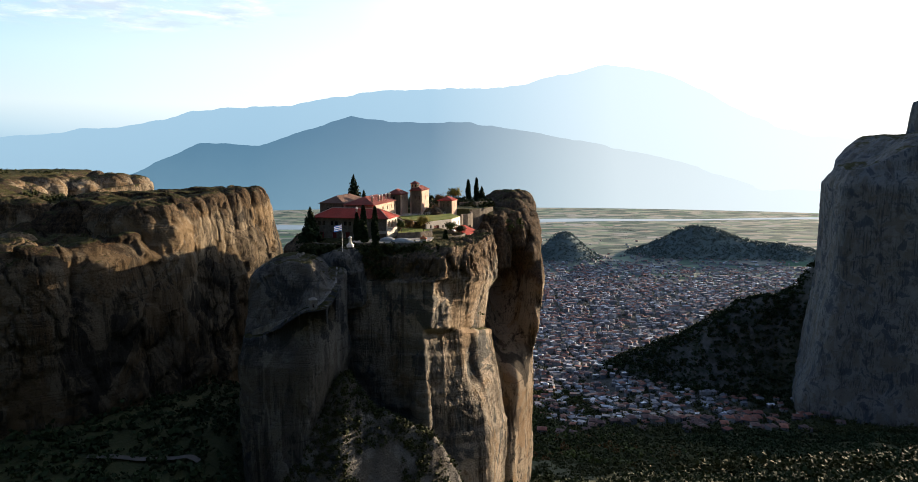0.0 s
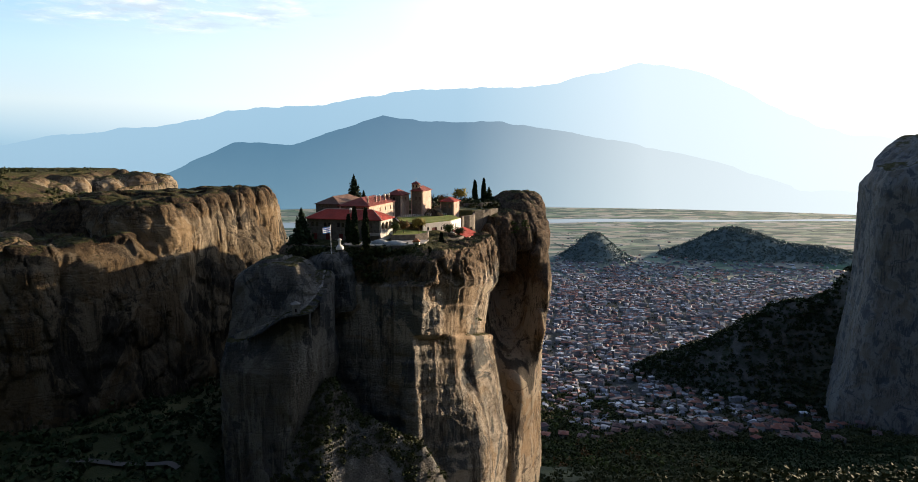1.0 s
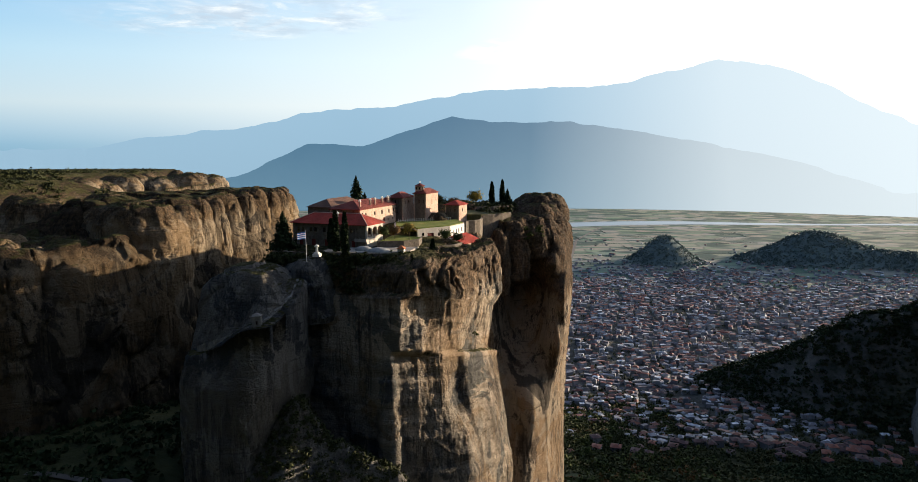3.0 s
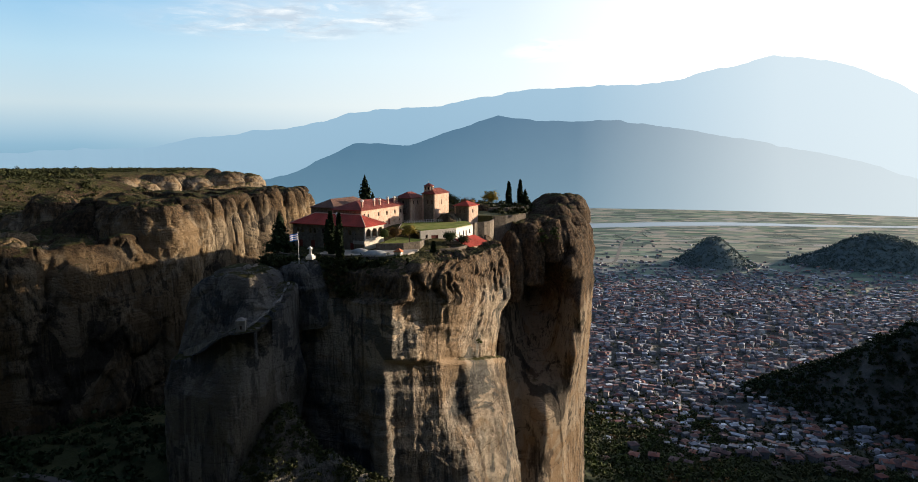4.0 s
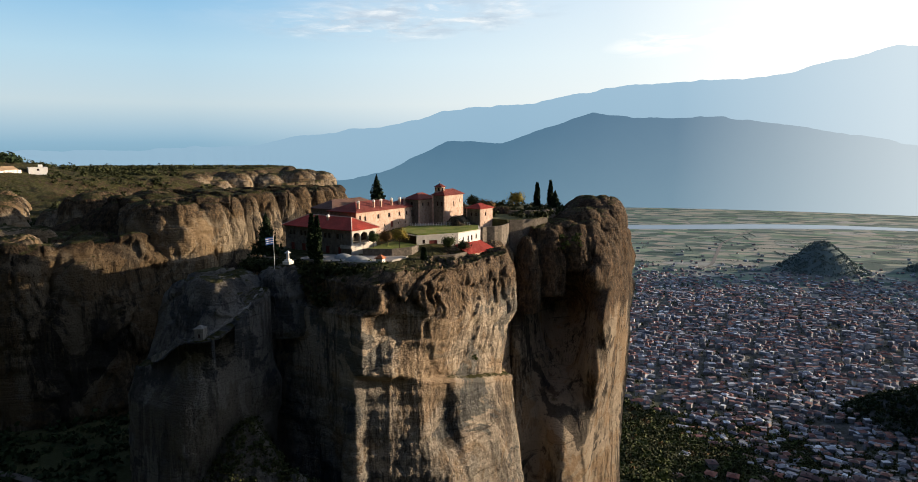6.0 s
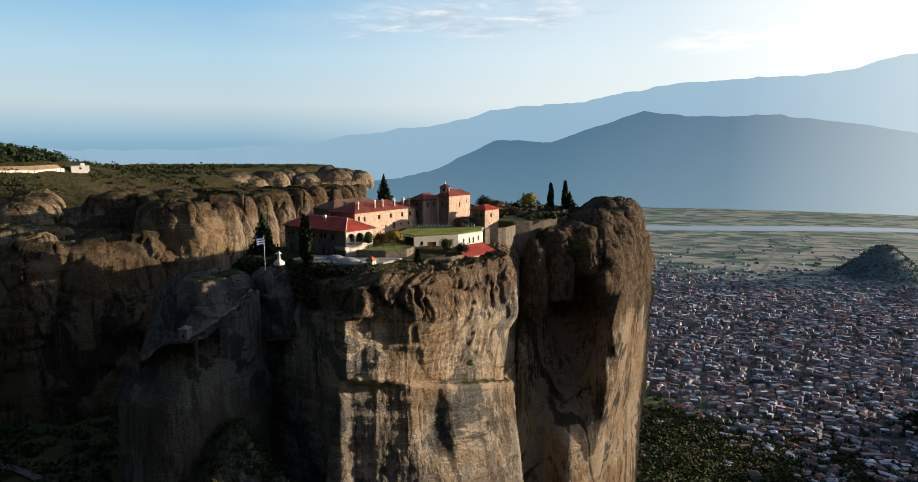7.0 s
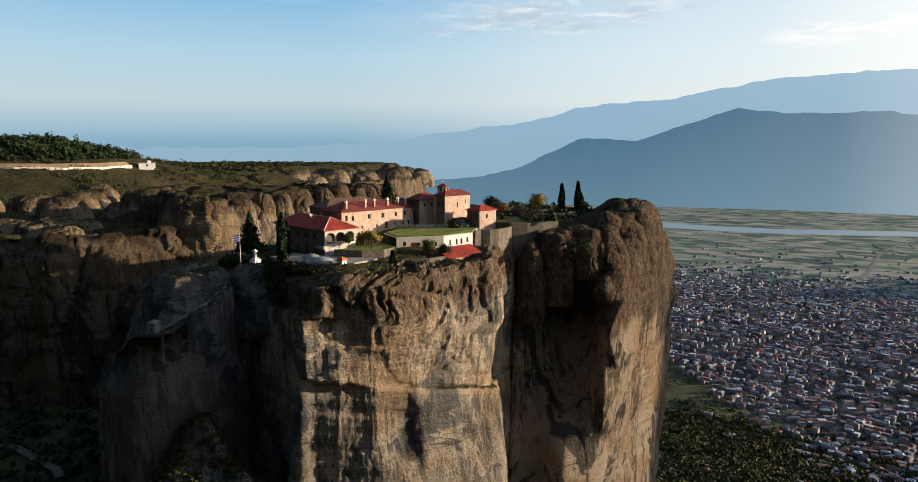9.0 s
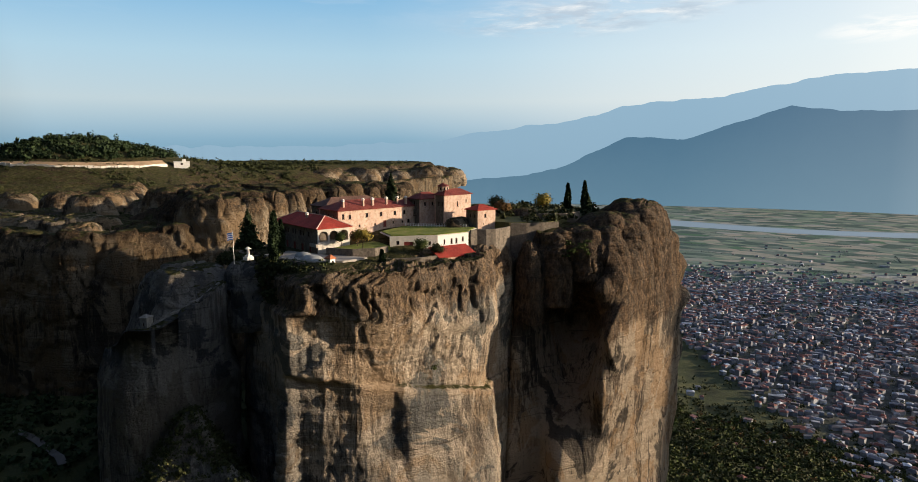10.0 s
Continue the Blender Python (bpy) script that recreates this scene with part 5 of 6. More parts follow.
def leaf_quads(c, n, size, flat_up=0.3):
    """Small leaf or needle sprays: a quad at each place c, turned at random about its outward way n."""
    m = len(c)
    r = rng.normal(size=(m, 3))
    u = np.cross(n, r)
    u /= np.linalg.norm(u, axis=1, keepdims=True) + 1e-9
    w = np.cross(n, u)
    w = w + n * flat_up
    s = (np.asarray(size) * rng.uniform(0.6, 1.3, m))[:, None]
    v = np.stack([c - u * s - w * s * 0.6, c + u * s - w * s * 0.6, c + u * s * 0.7 + w * s, c - u * s * 0.7 + w * s], 1).reshape(-1, 3)
    return v, np.arange(4 * m).reshape(-1, 4)


def limb(bm, a, b, r0, r1):
    v = Vector(b) - Vector(a)
    bmesh.ops.create_cone(bm, cap_ends=True, segments=7, radius1=r0, radius2=r1, depth=v.length, matrix=Matrix.Translation((Vector(a) + Vector(b)) / 2) @ v.to_track_quat("Z", "Y").to_matrix().to_4x4())


def tree_root(name, label, x, y, z, group):
    t = tagged(new(name), label, "tree", group)
    t.location = (x, y, z)
    return t


def conifer(x, y, z, h, r, label, dens=2600):
    t = tree_root("conifer", label, x, y, z, "conifers")
    bm = bmesh.new()
    limb(bm, (0, 0, -0.5), (0, 0, h * 0.97), h * 0.028, 0.03)
    for i in range(16):
        a, k = rng.uniform(0, math.tau), 0.15 + 0.7 * i / 16
        R = r * (1 - k) ** 0.8 * 0.85
        limb(bm, (0, 0, h * k), (R * math.cos(a), R * math.sin(a), h * k + 0.1 * R), 0.07, 0.02)
    part("trunk", bm, BARK, t)
    k = rng.uniform(0, 1, dens) ** 1.25
    tier = (k * 11 + rng.normal(0, 0.12, dens)) % 1.0
    a = rng.uniform(0, math.tau, dens)
    jag = 0.72 + 0.28 * np.sin(a * 5 + np.floor(k * 11) * 2.1) + 0.15 * np.sin(a * 2 + np.floor(k * 11))
    R = r * (1 - k) ** 0.85 * (1.05 - 0.55 * tier) * jag * np.sqrt(rng.uniform(0.25, 1.0, dens))
    c = np.stack([R * np.cos(a), R * np.sin(a), h * (0.10 + 0.9 * k) - R * 0.12], 1)
    n = np.stack([np.cos(a), np.sin(a), np.full(dens, 0.25)], 1)
    v, f = leaf_quads(c, n, 0.10 + 0.03 * h * (1 - k), 0.8)
    mesh_of("crown", v, f, LEAF_DARK, t, False)


def cypress(x, y, z, h, r, label):
    t = tree_root("cypress", label, x, y, z, "cypresses")
    bm = bmesh.new()
    limb(bm, (0, 0, -0.5), (0, 0, h * 0.9), 0.16, 0.03)
    part("trunk", bm, BARK, t)
    m = 1700
    k = rng.uniform(0, 1, m)
    a = rng.uniform(0, math.tau, m)
    prof = np.sin(np.clip(0.12 + 0.88 * k, 0, 1) ** 0.62 * math.pi) ** 0.75 + 0.05
    R = r * prof * np.sqrt(rng.uniform(0.35, 1.0, m)) * (0.85 + 0.2 * np.sin(a * 3 + k * 9))
    c = np.stack([R * np.cos(a), R * np.sin(a), h * (0.04 + 0.96 * k)], 1)
    n = np.stack([np.cos(a), np.sin(a), np.full(m, 0.5)], 1)
    v, f = leaf_quads(c, n, 0.22, 1.2)
    mesh_of("crown", v, f, LEAF_DARK, t, False)


def broadleaf(x, y, z, h, r, material, label, dens=1500, name="tree"):
    t = tree_root(name, label, x, y, z, "garden trees")
    bm = bmesh.new()
    limb(bm, (0, 0, -0.4), (0.1, 0.05, h * 0.42), 0.05 * h * 0.5, 0.03 * h * 0.5)
    cents = []
    for i in range(13):
        a, e = rng.uniform(0, math.tau), rng.uniform(-0.25, 1.0)
        q = rng.uniform(0.5, 0.95)
        p = (r * q * math.cos(a) * math.cos(e), r * q * math.sin(a) * math.cos(e), h * 0.62 + (h * 0.36) * math.sin(e) * q)
        limb(bm, (0.1, 0.05, h * 0.36), p, 0.045, 0.012)
        cents.append(p)
    part("trunk", bm, BARK, t)
    cents = np.array(cents)
    pick = rng.integers(0, len(cents), dens)
    c = cents[pick] + rng.normal(size=(dens, 3)) * r * 0.21
    n = c - [0, 0, h * 0.5]
    n /= np.linalg.norm(n, axis=1, keepdims=True) + 1e-6
    v, f = leaf_quads(c, n, 0.05 + 0.045 * r, 0.3)
    mesh_of("crown", v, f, material, t, False)


def brush(name, pts, size, material, label, leaves=46, flatten=0.7):
    """Scrub too dense to count: tufts of leaf sprays at many places, in one mesh."""
    pts = np.asarray(pts, float)
    m = len(pts)
    s = np.asarray(size) * np.ones(m)
    lob = rng.normal(size=(m, leaves // 8 + 1, 3)) * 0.42
    pick = rng.integers(0, lob.shape[1], (m, leaves))
    d = rng.normal(size=(m, leaves, 3))
    d /= np.linalg.norm(d, axis=2, keepdims=True)
    off = np.take_along_axis(lob, pick[..., None], 1) + d * 0.42
    off[..., 2] = np.abs(off[..., 2]) * flatten
    c = (pts[:, None, :] + off * s[:, None, None]).reshape(-1, 3)
    v, f = leaf_quads(c, d.reshape(-1, 3), np.repeat(s, leaves) * 0.19, 0.3)
    return tagged(mesh_of(name, v, f, material, None, False), label, "shrubs", kind="stuff")


conifer(-48.0, 213.5, 350.5, 12.0, 5.0, "dark broad conifer beside the flagpole terrace")
conifer(-42.2, 266.7, 356.0, 15.0, 5.0, "tall dark conifer rising behind the rose wing", 3400)
conifer(-37.5, 262.0, 356.0, 9.0, 3.0, "dark young conifer behind the rose wing")
cypress(-30.2, 208.8, 351.0, 12.0, 1.2, "slim dark cypress on the cliff-edge terrace")
cypress(-26.1, 205.0, 350.6, 12.4, 1.1, "slim dark cypress on the cliff-edge terrace")
cypress(-33.0, 213.0, 351.2, 9.0, 1.0, "slim dark cypress near the arcaded building")
cypress(4.2, 305.7, 356.5, 10.4, 1.25, "tall dark cypress in the rear garden")
cypress(8.1, 310.6, 356.5, 11.0, 1.2, "tall dark cypress in the rear garden")
cypress(-4.6, 222.0, 348.5, 5.0, 0.75, "small dark cypress below the lawn wall")
conifer(10.5, 308.0, 356.5, 7.5, 3.4, "spreading dark conifer beside the garden cypresses", 1800)
broadleaf(-1.7, 299.6, 356.5, 7.6, 3.4, LEAF_YELLOW, "yellowing round tree in the rear garden")
broadleaf(-12.0, 222.6, 353.0, 5.6, 2.4, LEAF_YELLOW, "small yellow autumn tree on the lawn")
broadleaf(-17.5, 226.0, 353.0, 4.2, 1.9, LEAF_RUST, "small rust-coloured tree beside the arcade")
broadleaf(-19.5, 222.0, 353.0, 4.4, 1.6, LEAF_GREEN, "thin green tree in front of the arches")
broadleaf(-3.2, 236.0, 350.0, 5.0, 2.1, LEAF_GREEN, "leafy green tree against the white building")
broadleaf(0.8, 238.2, 349.6, 4.4, 1.9, LEAF_WOOD, "dark round tree beside the red lean-to")
broadleaf(-16.0, 292.0, 356.6, 5.5, 3.2, LEAF_WOOD, "dark bushy tree behind the church")
broadleaf(-8.0, 283.0, 356.6, 5.0, 2.6, LEAF_RUST, "brown bushy tree behind the church")
# ---- the town ----
def island_material(name, stops, rough=0.85):
    k = Nodes(name, rough)
    n = k.noise(k.pos(), 0.4, 4.0)
    c = k.ramp(k.island(), stops)
    return k.color(k.mix(k.ramp(n, [(0.3, 0.4), (0.6, 0.0)]), c, (0.06, 0.055, 0.05)))


def random_material(name, stops, rough=0.85):
    k = Nodes(name, rough)
    n = k.noise(k.pos(), 0.4, 4.0)
    c = k.ramp(k.rand(), stops)
    return k.color(k.mix(k.ramp(n, [(0.3, 0.4), (0.6, 0.0)]), c, (0.06, 0.055, 0.05)))


# walls and roofs tinted blue-grey, standing in for haze over the town
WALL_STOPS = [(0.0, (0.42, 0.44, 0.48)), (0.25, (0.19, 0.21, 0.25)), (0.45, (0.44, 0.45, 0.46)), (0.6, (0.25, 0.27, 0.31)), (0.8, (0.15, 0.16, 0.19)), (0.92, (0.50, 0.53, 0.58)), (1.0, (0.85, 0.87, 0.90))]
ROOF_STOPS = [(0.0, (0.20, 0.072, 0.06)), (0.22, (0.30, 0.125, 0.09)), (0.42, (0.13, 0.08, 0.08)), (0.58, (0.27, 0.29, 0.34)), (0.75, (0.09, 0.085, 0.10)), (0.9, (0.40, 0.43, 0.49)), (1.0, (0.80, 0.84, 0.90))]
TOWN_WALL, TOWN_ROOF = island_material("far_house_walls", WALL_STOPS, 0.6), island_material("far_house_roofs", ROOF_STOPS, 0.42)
# near walls: same colours at 0.6, the hill's shade put into the render
HOUSE_WALL, HOUSE_ROOF = random_material("shaded_house_render", [(q, tuple(0.6 * v for v in c)) for q, c in WALL_STOPS]), random_material("house_tiles", ROOF_STOPS[:3])

trng = np.random.default_rng(12)


def town_plots():
    """House plots along bent rows of streets: place, heading, width, depth, height."""
    gx, gy = np.meshgrid(np.arange(-640, 1500, 10.5), np.arange(660, 2900, 11.5))
    x, y = gx.ravel(), gy.ravel()
    x, y = x + trng.normal(0, 2.6, x.size) + 25 * np.sin(y / 140), y + trng.normal(0, 2.6, y.size) + 22 * np.sin(x / 110)
    block = (np.floor(x / 62) * 0.37 + np.floor(y / 80) * 0.61) % 1.0
    street = ((x + 25 * np.sin(y / 160)) % 75 < 9) | ((y + 20 * np.sin(x / 130)) % 86 < 10)
    p = np.stack([x / 130, y / 130, np.zeros_like(x)], 1)
    dens = fbm(p, 3, 71) * 0.35 + 0.62
    dens = dens * smooth01(640, 860, y) ** 0.6 * (1 - smooth01(1880, 2480, y + 0.12 * np.abs(x - 300)) * 0.98)
    dens = dens * (1 - smooth01(1000, 1400, x)) * smooth01(-640, -420, x)
    hill = ground_z(x, y) - np.interp(y, [690, 760, 950, 1200, 5200], [70, 48, 18, 2, 0])
    dens = np.where(hill > 14, 0, dens)
    dens = np.where(y < np.where(x < 130, 890 - 1.35 * (x - 60), 760), dens * np.where(x < 40, 0.05, 0.22), dens)
    upper = (y < 900) & (x > -90) & (x < 400)
    dens = np.where((y < 700) & (x > 200), 0, dens)
    dens = np.where((y < 860) & ~upper, dens * 0.3, dens)
    keep = (trng.uniform(0, 1, x.size) < dens * 1.25) & ~street
    x, y, block = x[keep], y[keep], block[keep]
    m = x.size
    core = smooth01(900, 1100, y) * (1 - smooth01(1500, 1900, y))
    w, d = trng.uniform(5.5, 11.0, m), trng.uniform(5.0, 8.2, m)
    big = trng.uniform(0, 1, m) < 0.10
    w = np.where(big, w * trng.uniform(1.6, 2.6, m), w)
    h = trng.uniform(3.0, 5.2, m) + core * trng.choice([0, 1.4, 2.9, 6.0], m, p=[0.45, 0.3, 0.17, 0.08])
    return x, y, block * 70 - 35 + trng.normal(0, 5, m), w, d, h


def far_houses(x, y, ang, w, d, h):
    """Houses past counting, each a walled block with eaves and a hipped or flat roof."""
    m, a = len(x), np.radians(ang)
    z = ground_z(x, y)
    flat_top = trng.uniform(0, 1, m) < 0.38

    def turn(lx, ly, lz):
        return np.stack([x + lx * np.cos(a) - ly * np.sin(a), y + lx * np.sin(a) + ly * np.cos(a), z + lz], 1)

    hw, hd = w / 2, d / 2
    one = np.ones(m)
    body = [turn(sx * hw, sy * hd, lz) for lz in (-6 * one, h) for sx, sy in ((-1, -1), (1, -1), (1, 1), (-1, 1))]
    rise = np.where(flat_top, 0.5, trng.uniform(1.4, 2.3, m))
    inx, iny = np.where(flat_top, 0.0, np.minimum(hw, hd) * 0.9), np.where(flat_top, 0.25, hd)
    o = np.where(flat_top, 0.05, 0.5)
    roof = [turn(sx * (hw + o), sy * (hd + o), h + 0.01) for sx, sy in ((-1, -1), (1, -1), (1, 1), (-1, 1))]
    roof += [turn(sx * (hw + o - inx), sy * (hd + o - iny), h + rise) for sx, sy in ((-1, -1), (1, -1), (1, 1), (-1, 1))]
    V = np.concatenate([np.stack(body, 1), np.stack(roof, 1)], 1).reshape(-1, 3)
    cube = np.array([(0, 1, 5, 4), (1, 2, 6, 5), (2, 3, 7, 6), (3, 0, 4, 7)])
    lid = np.array([(0, 1, 5, 4), (1, 2, 6, 5), (2, 3, 7, 6), (3, 0, 4, 7), (4, 5, 6, 7)]) + 8
    per = np.vstack([cube, lid])
    F = (per[None] + 16 * np.arange(m)[:, None, None]).reshape(-1, 4)
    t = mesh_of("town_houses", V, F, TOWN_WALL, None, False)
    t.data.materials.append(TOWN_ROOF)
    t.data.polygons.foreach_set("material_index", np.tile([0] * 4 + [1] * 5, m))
    tagged(t, "dense town of pale houses with red-brown roofs", "houses", kind="stuff")


def house_model(w, d, h, rise):
    """One near house with walls, roof, chimney and windows, built about the origin."""
    root = tagged(new("house"), "small pale rendered house with tiled hip roof", "house", "houses below the cliffs")
    bm = bmesh.new()
    box(bm, -w / 2, w / 2, -d / 2, d / 2, -6, h)
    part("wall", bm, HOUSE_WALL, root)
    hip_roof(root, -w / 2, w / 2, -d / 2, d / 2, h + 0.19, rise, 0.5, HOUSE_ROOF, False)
    bm = bmesh.new()
    box(bm, w * 0.2, w * 0.2 + 0.7, -0.35, 0.35, h + 0.5, h + rise + 0.8)
    part("chimney", bm, HOUSE_WALL, root)
    for fl in range(int(h // 2.9)):
        for s, sgn in ((-d / 2 - 0.03, 1), (d / 2 + 0.03, -1)):
            for u in (-w / 4, w / 4):
                bm = bmesh.new()
                box(bm, u - 0.6, u + 0.6, s - 0.05, s + 0.05, 0.9 + 2.9 * fl, 2.3 + 2.9 * fl)
                part("window", bm, GLASS, root)
    return root


def town():
    x, y, ang, w, d, h = town_plots()
    order = np.argsort(y - 0.15 * np.abs(x))
    near, rest = order[:280], order[280:]
    models = [house_model(9, 8, 6.0, 1.8), house_model(12, 9, 6.4, 2.2), house_model(10.5, 10, 8.8, 2.0), house_model(8.5, 8, 3.4, 1.7), house_model(13, 8.5, 6.0, 2.0)]
    for i, k in enumerate(near):
        m = pose(x[k], y[k], float(ground_z(x[k:k + 1], y[k:k + 1])[0]), 0, 0, ang[k] + 90 * (i % 4))
        if i < len(models):
            models[i].matrix_basis = m
        else:
            copy_thing(models[int(trng.integers(0, len(models)))], m)
    far_houses(x[rest], y[rest], ang[rest], w[rest], d[rest], h[rest])
    # trees between the houses
    m = 30000
    tx, ty = trng.uniform(-600, 1400, m), 720 + 1650 * trng.uniform(0, 1, m) ** 1.7
    grove = fbm(np.stack([tx / 70, ty / 70, np.zeros(m)], 1), 3, 77)
    k = trng.uniform(0, 1, m) < np.clip(0.34 + 1.5 * grove, 0.10, 1) * (1 - 0.55 * smooth01(950, 1300, ty))
    k &= ty < 2020
    k |= (ty < 930) & (trng.uniform(0, 1, m) < 0.75)
    tx, ty = tx[k], ty[k]
    s = trng.uniform(2.2, 5.6, len(tx))
    brush("town_trees", np.stack([tx, ty, ground_z(tx, ty) + s * 0.4], 1), s, LEAF_WOOD, "dark green trees between the town houses", 20, 1.0)
    return x, y


town()


def ribbon(name, pts, width, material, label, cat, lift=0.6, kind="structure"):
    q = np.asarray(pts, float)
    t = np.linspace(0, len(q) - 1, 90)
    c = np.stack([np.interp(t, np.arange(len(q)), q[:, i]) for i in (0, 1)], 1)
    for _ in range(3):
        c[1:-1] = (c[:-2] + 2 * c[1:-1] + c[2:]) / 4
    g = np.gradient(c, axis=0)
    n = np.stack([g[:, 1], -g[:, 0]], 1) / np.linalg.norm(g, axis=1, keepdims=True) * width / 2
    L, R = c - n, c + n
    zl, zr = ground_z(L[:, 0], L[:, 1]), ground_z(R[:, 0], R[:, 1])
    zz = np.maximum(zl, zr) + lift
    v = np.vstack([np.column_stack([R, zz]), np.column_stack([L, zz])])
    tagged(mesh_of(name, v, grid_faces(2, 90, False), material), label, cat, kind=kind)


ribbon("road", [(90, 690), (130, 740), (110, 800), (170, 860), (150, 950), (210, 1100)], 7, ASPHALT, "pale winding road climbing through the upper town", "road")
ribbon("road", [(230, 770), (260, 800), (240, 830), (290, 850)], 7, ASPHALT, "pale road between the hillside houses", "road")
ribbon("road", [(-300, 1900), (-80, 2050), (60, 2350), (90, 2900), (220, 3400)], 11, ASPHALT, "pale straight road across the plain", "road")
ribbon("road", [(430, 1750), (560, 1950), (540, 2150), (640, 2300)], 12, ASPHALT, "wide pale road at the edge of town", "road")
ribbon("road", [(-100, 169), (-90, 171), (-80, 170.5), (-70, 169)], 2.2, DARKROAD, "narrow road in the shaded ravine", "road", 0.9)


# ---- scrub and woods ----
def scatter(m, x0, x1, y0, y1, test, zf, sink=0.2, s0=1.5, s1=3.5):
    x, y = rng.uniform(x0, x1, m), rng.uniform(y0, y1, m)
    k = test(x, y)
    x, y = x[k], y[k]
    s = rng.uniform(s0, s1, len(x)) ** 1.0
    return np.stack([x, y, zf(x, y) - s * sink], 1), s


def patchy(scale, seed, level):
    return lambda x, y: fbm(np.stack([x / scale, y / scale, np.zeros_like(x)], 1), 3, seed) > level


def slope_woods():
    p, s = scatter(9500, -330, 620, 330, 1050, lambda x, y: patchy(45, 81, -0.12)(x, y) & (ground_z(x, y) < 260), ground_z, 0.1, 2.0, 4.6)
    brush("slope_woods", p, s, LEAF_WOOD, "dark scrub and trees on the slope above town", 36, 1.0)
    p, s = scatter(9500, -300, 190, 430, 1000, patchy(60, 83, -0.12), ground_z, 0.1, 2.0, 6.6)
    brush("slope_trees", p[::3], s[::3], LEAF_GREEN, "green trees on the sunny slope below the cliffs", 40, 1.0)
    brush("slope_bushes", p[1::3], s[1::3], LEAF_WOOD, "dark round bushes on the slope below the cliffs", 40, 1.0)
    brush("slope_thickets", p[2::12], s[2::12], LEAF_RUST, "rust-brown autumn thickets on the slope", 40, 1.0)
    # hedges and tree rows between the fields
    px, py = [], []
    for _ in range(110):
        x0, y0, a, n = rng.uniform(-1200, 1900), rng.uniform(2150, 3300), rng.choice([0.25, 0.3, 1.75, 0.1]), int(rng.integers(8, 34))
        t = np.arange(n) * 5.0
        px.append(x0 + t * math.cos(a) + rng.normal(0, 2, n))
        py.append(y0 + t * math.sin(a) + rng.normal(0, 2, n))
    px, py = np.concatenate(px), np.concatenate(py)
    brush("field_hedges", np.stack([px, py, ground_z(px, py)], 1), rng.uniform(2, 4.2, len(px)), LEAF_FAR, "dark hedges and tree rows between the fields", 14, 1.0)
    p, s = scatter(15000, 70, 680, 330, 1120, lambda x, y: (hill_rise(x, y) > 7) | ((y < 700) & (x > 75 + 0.15 * (700 - y)) & patchy(50, 88, -0.3)(x, y)), ground_z, 0.0, 3.0, 6.4)
    far = p[:, 0] > 230
    brush("hill_woods", p[far], s[far], LEAF_DARK, "dark woods on the shaded hill under the pillar", 34, 1.0)
    brush("valley_woods", p[~far], s[~far], LEAF_WOOD, "olive-green woods in the valley above town", 34, 1.0)
    p, s = scatter(3400, -190, 120, 620, 960, lambda x, y: patchy(38, 89, -0.25)(x, y) & (y < 955 - 1.2 * (x - 30)), ground_z, 0.0, 2.4, 7.0)
    brush("edge_trees", p[::2], s[::2], LEAF_WOOD, "round dark trees above the first houses", 44, 1.1)
    brush("edge_bushes", p[1::2], s[1::2], LEAF_GREEN, "green bushes and trees above the first houses", 44, 1.1)
    p, s = scatter(6000, 140, 560, 90, 345, lambda x, y: x > 140, ground_z, 0.1, 2.0, 4.5)
    brush("ravine_woods", p, s, LEAF_DARK, "dark woods filling the ravine", 18, 1.0)
    p, s = scatter(6000, 250, 1250, 2150, 2520, lambda x, y: ground_z(x, y) > 12, ground_z, 0.1, 5, 10)
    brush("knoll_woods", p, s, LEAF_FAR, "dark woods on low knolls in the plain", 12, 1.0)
    p, s = scatter(9000, -260, 160, 40, 330, lambda x, y: patchy(30, 85, -0.6)(x, y), ground_z, 0.1, 1.5, 3.5)
    brush("ravine_scrub", p, s, LEAF_DARK, "dark scrub on the ravine floor", 22, 0.9)
    p, s = scatter(3200, -50, 8, 158, 196, lambda x, y: (mound_top(x, y) > 278) & ((mound_top(x, y) > 297) | patchy(7, 87, 0.1)(x, y)), mound_top, 0.1, 0.5, 1.5)
    brush("mound_scrub", p, s, LEAF_WOOD, "green bushes on the rocky ridge below the cliff", 40, 0.8)


slope_woods()


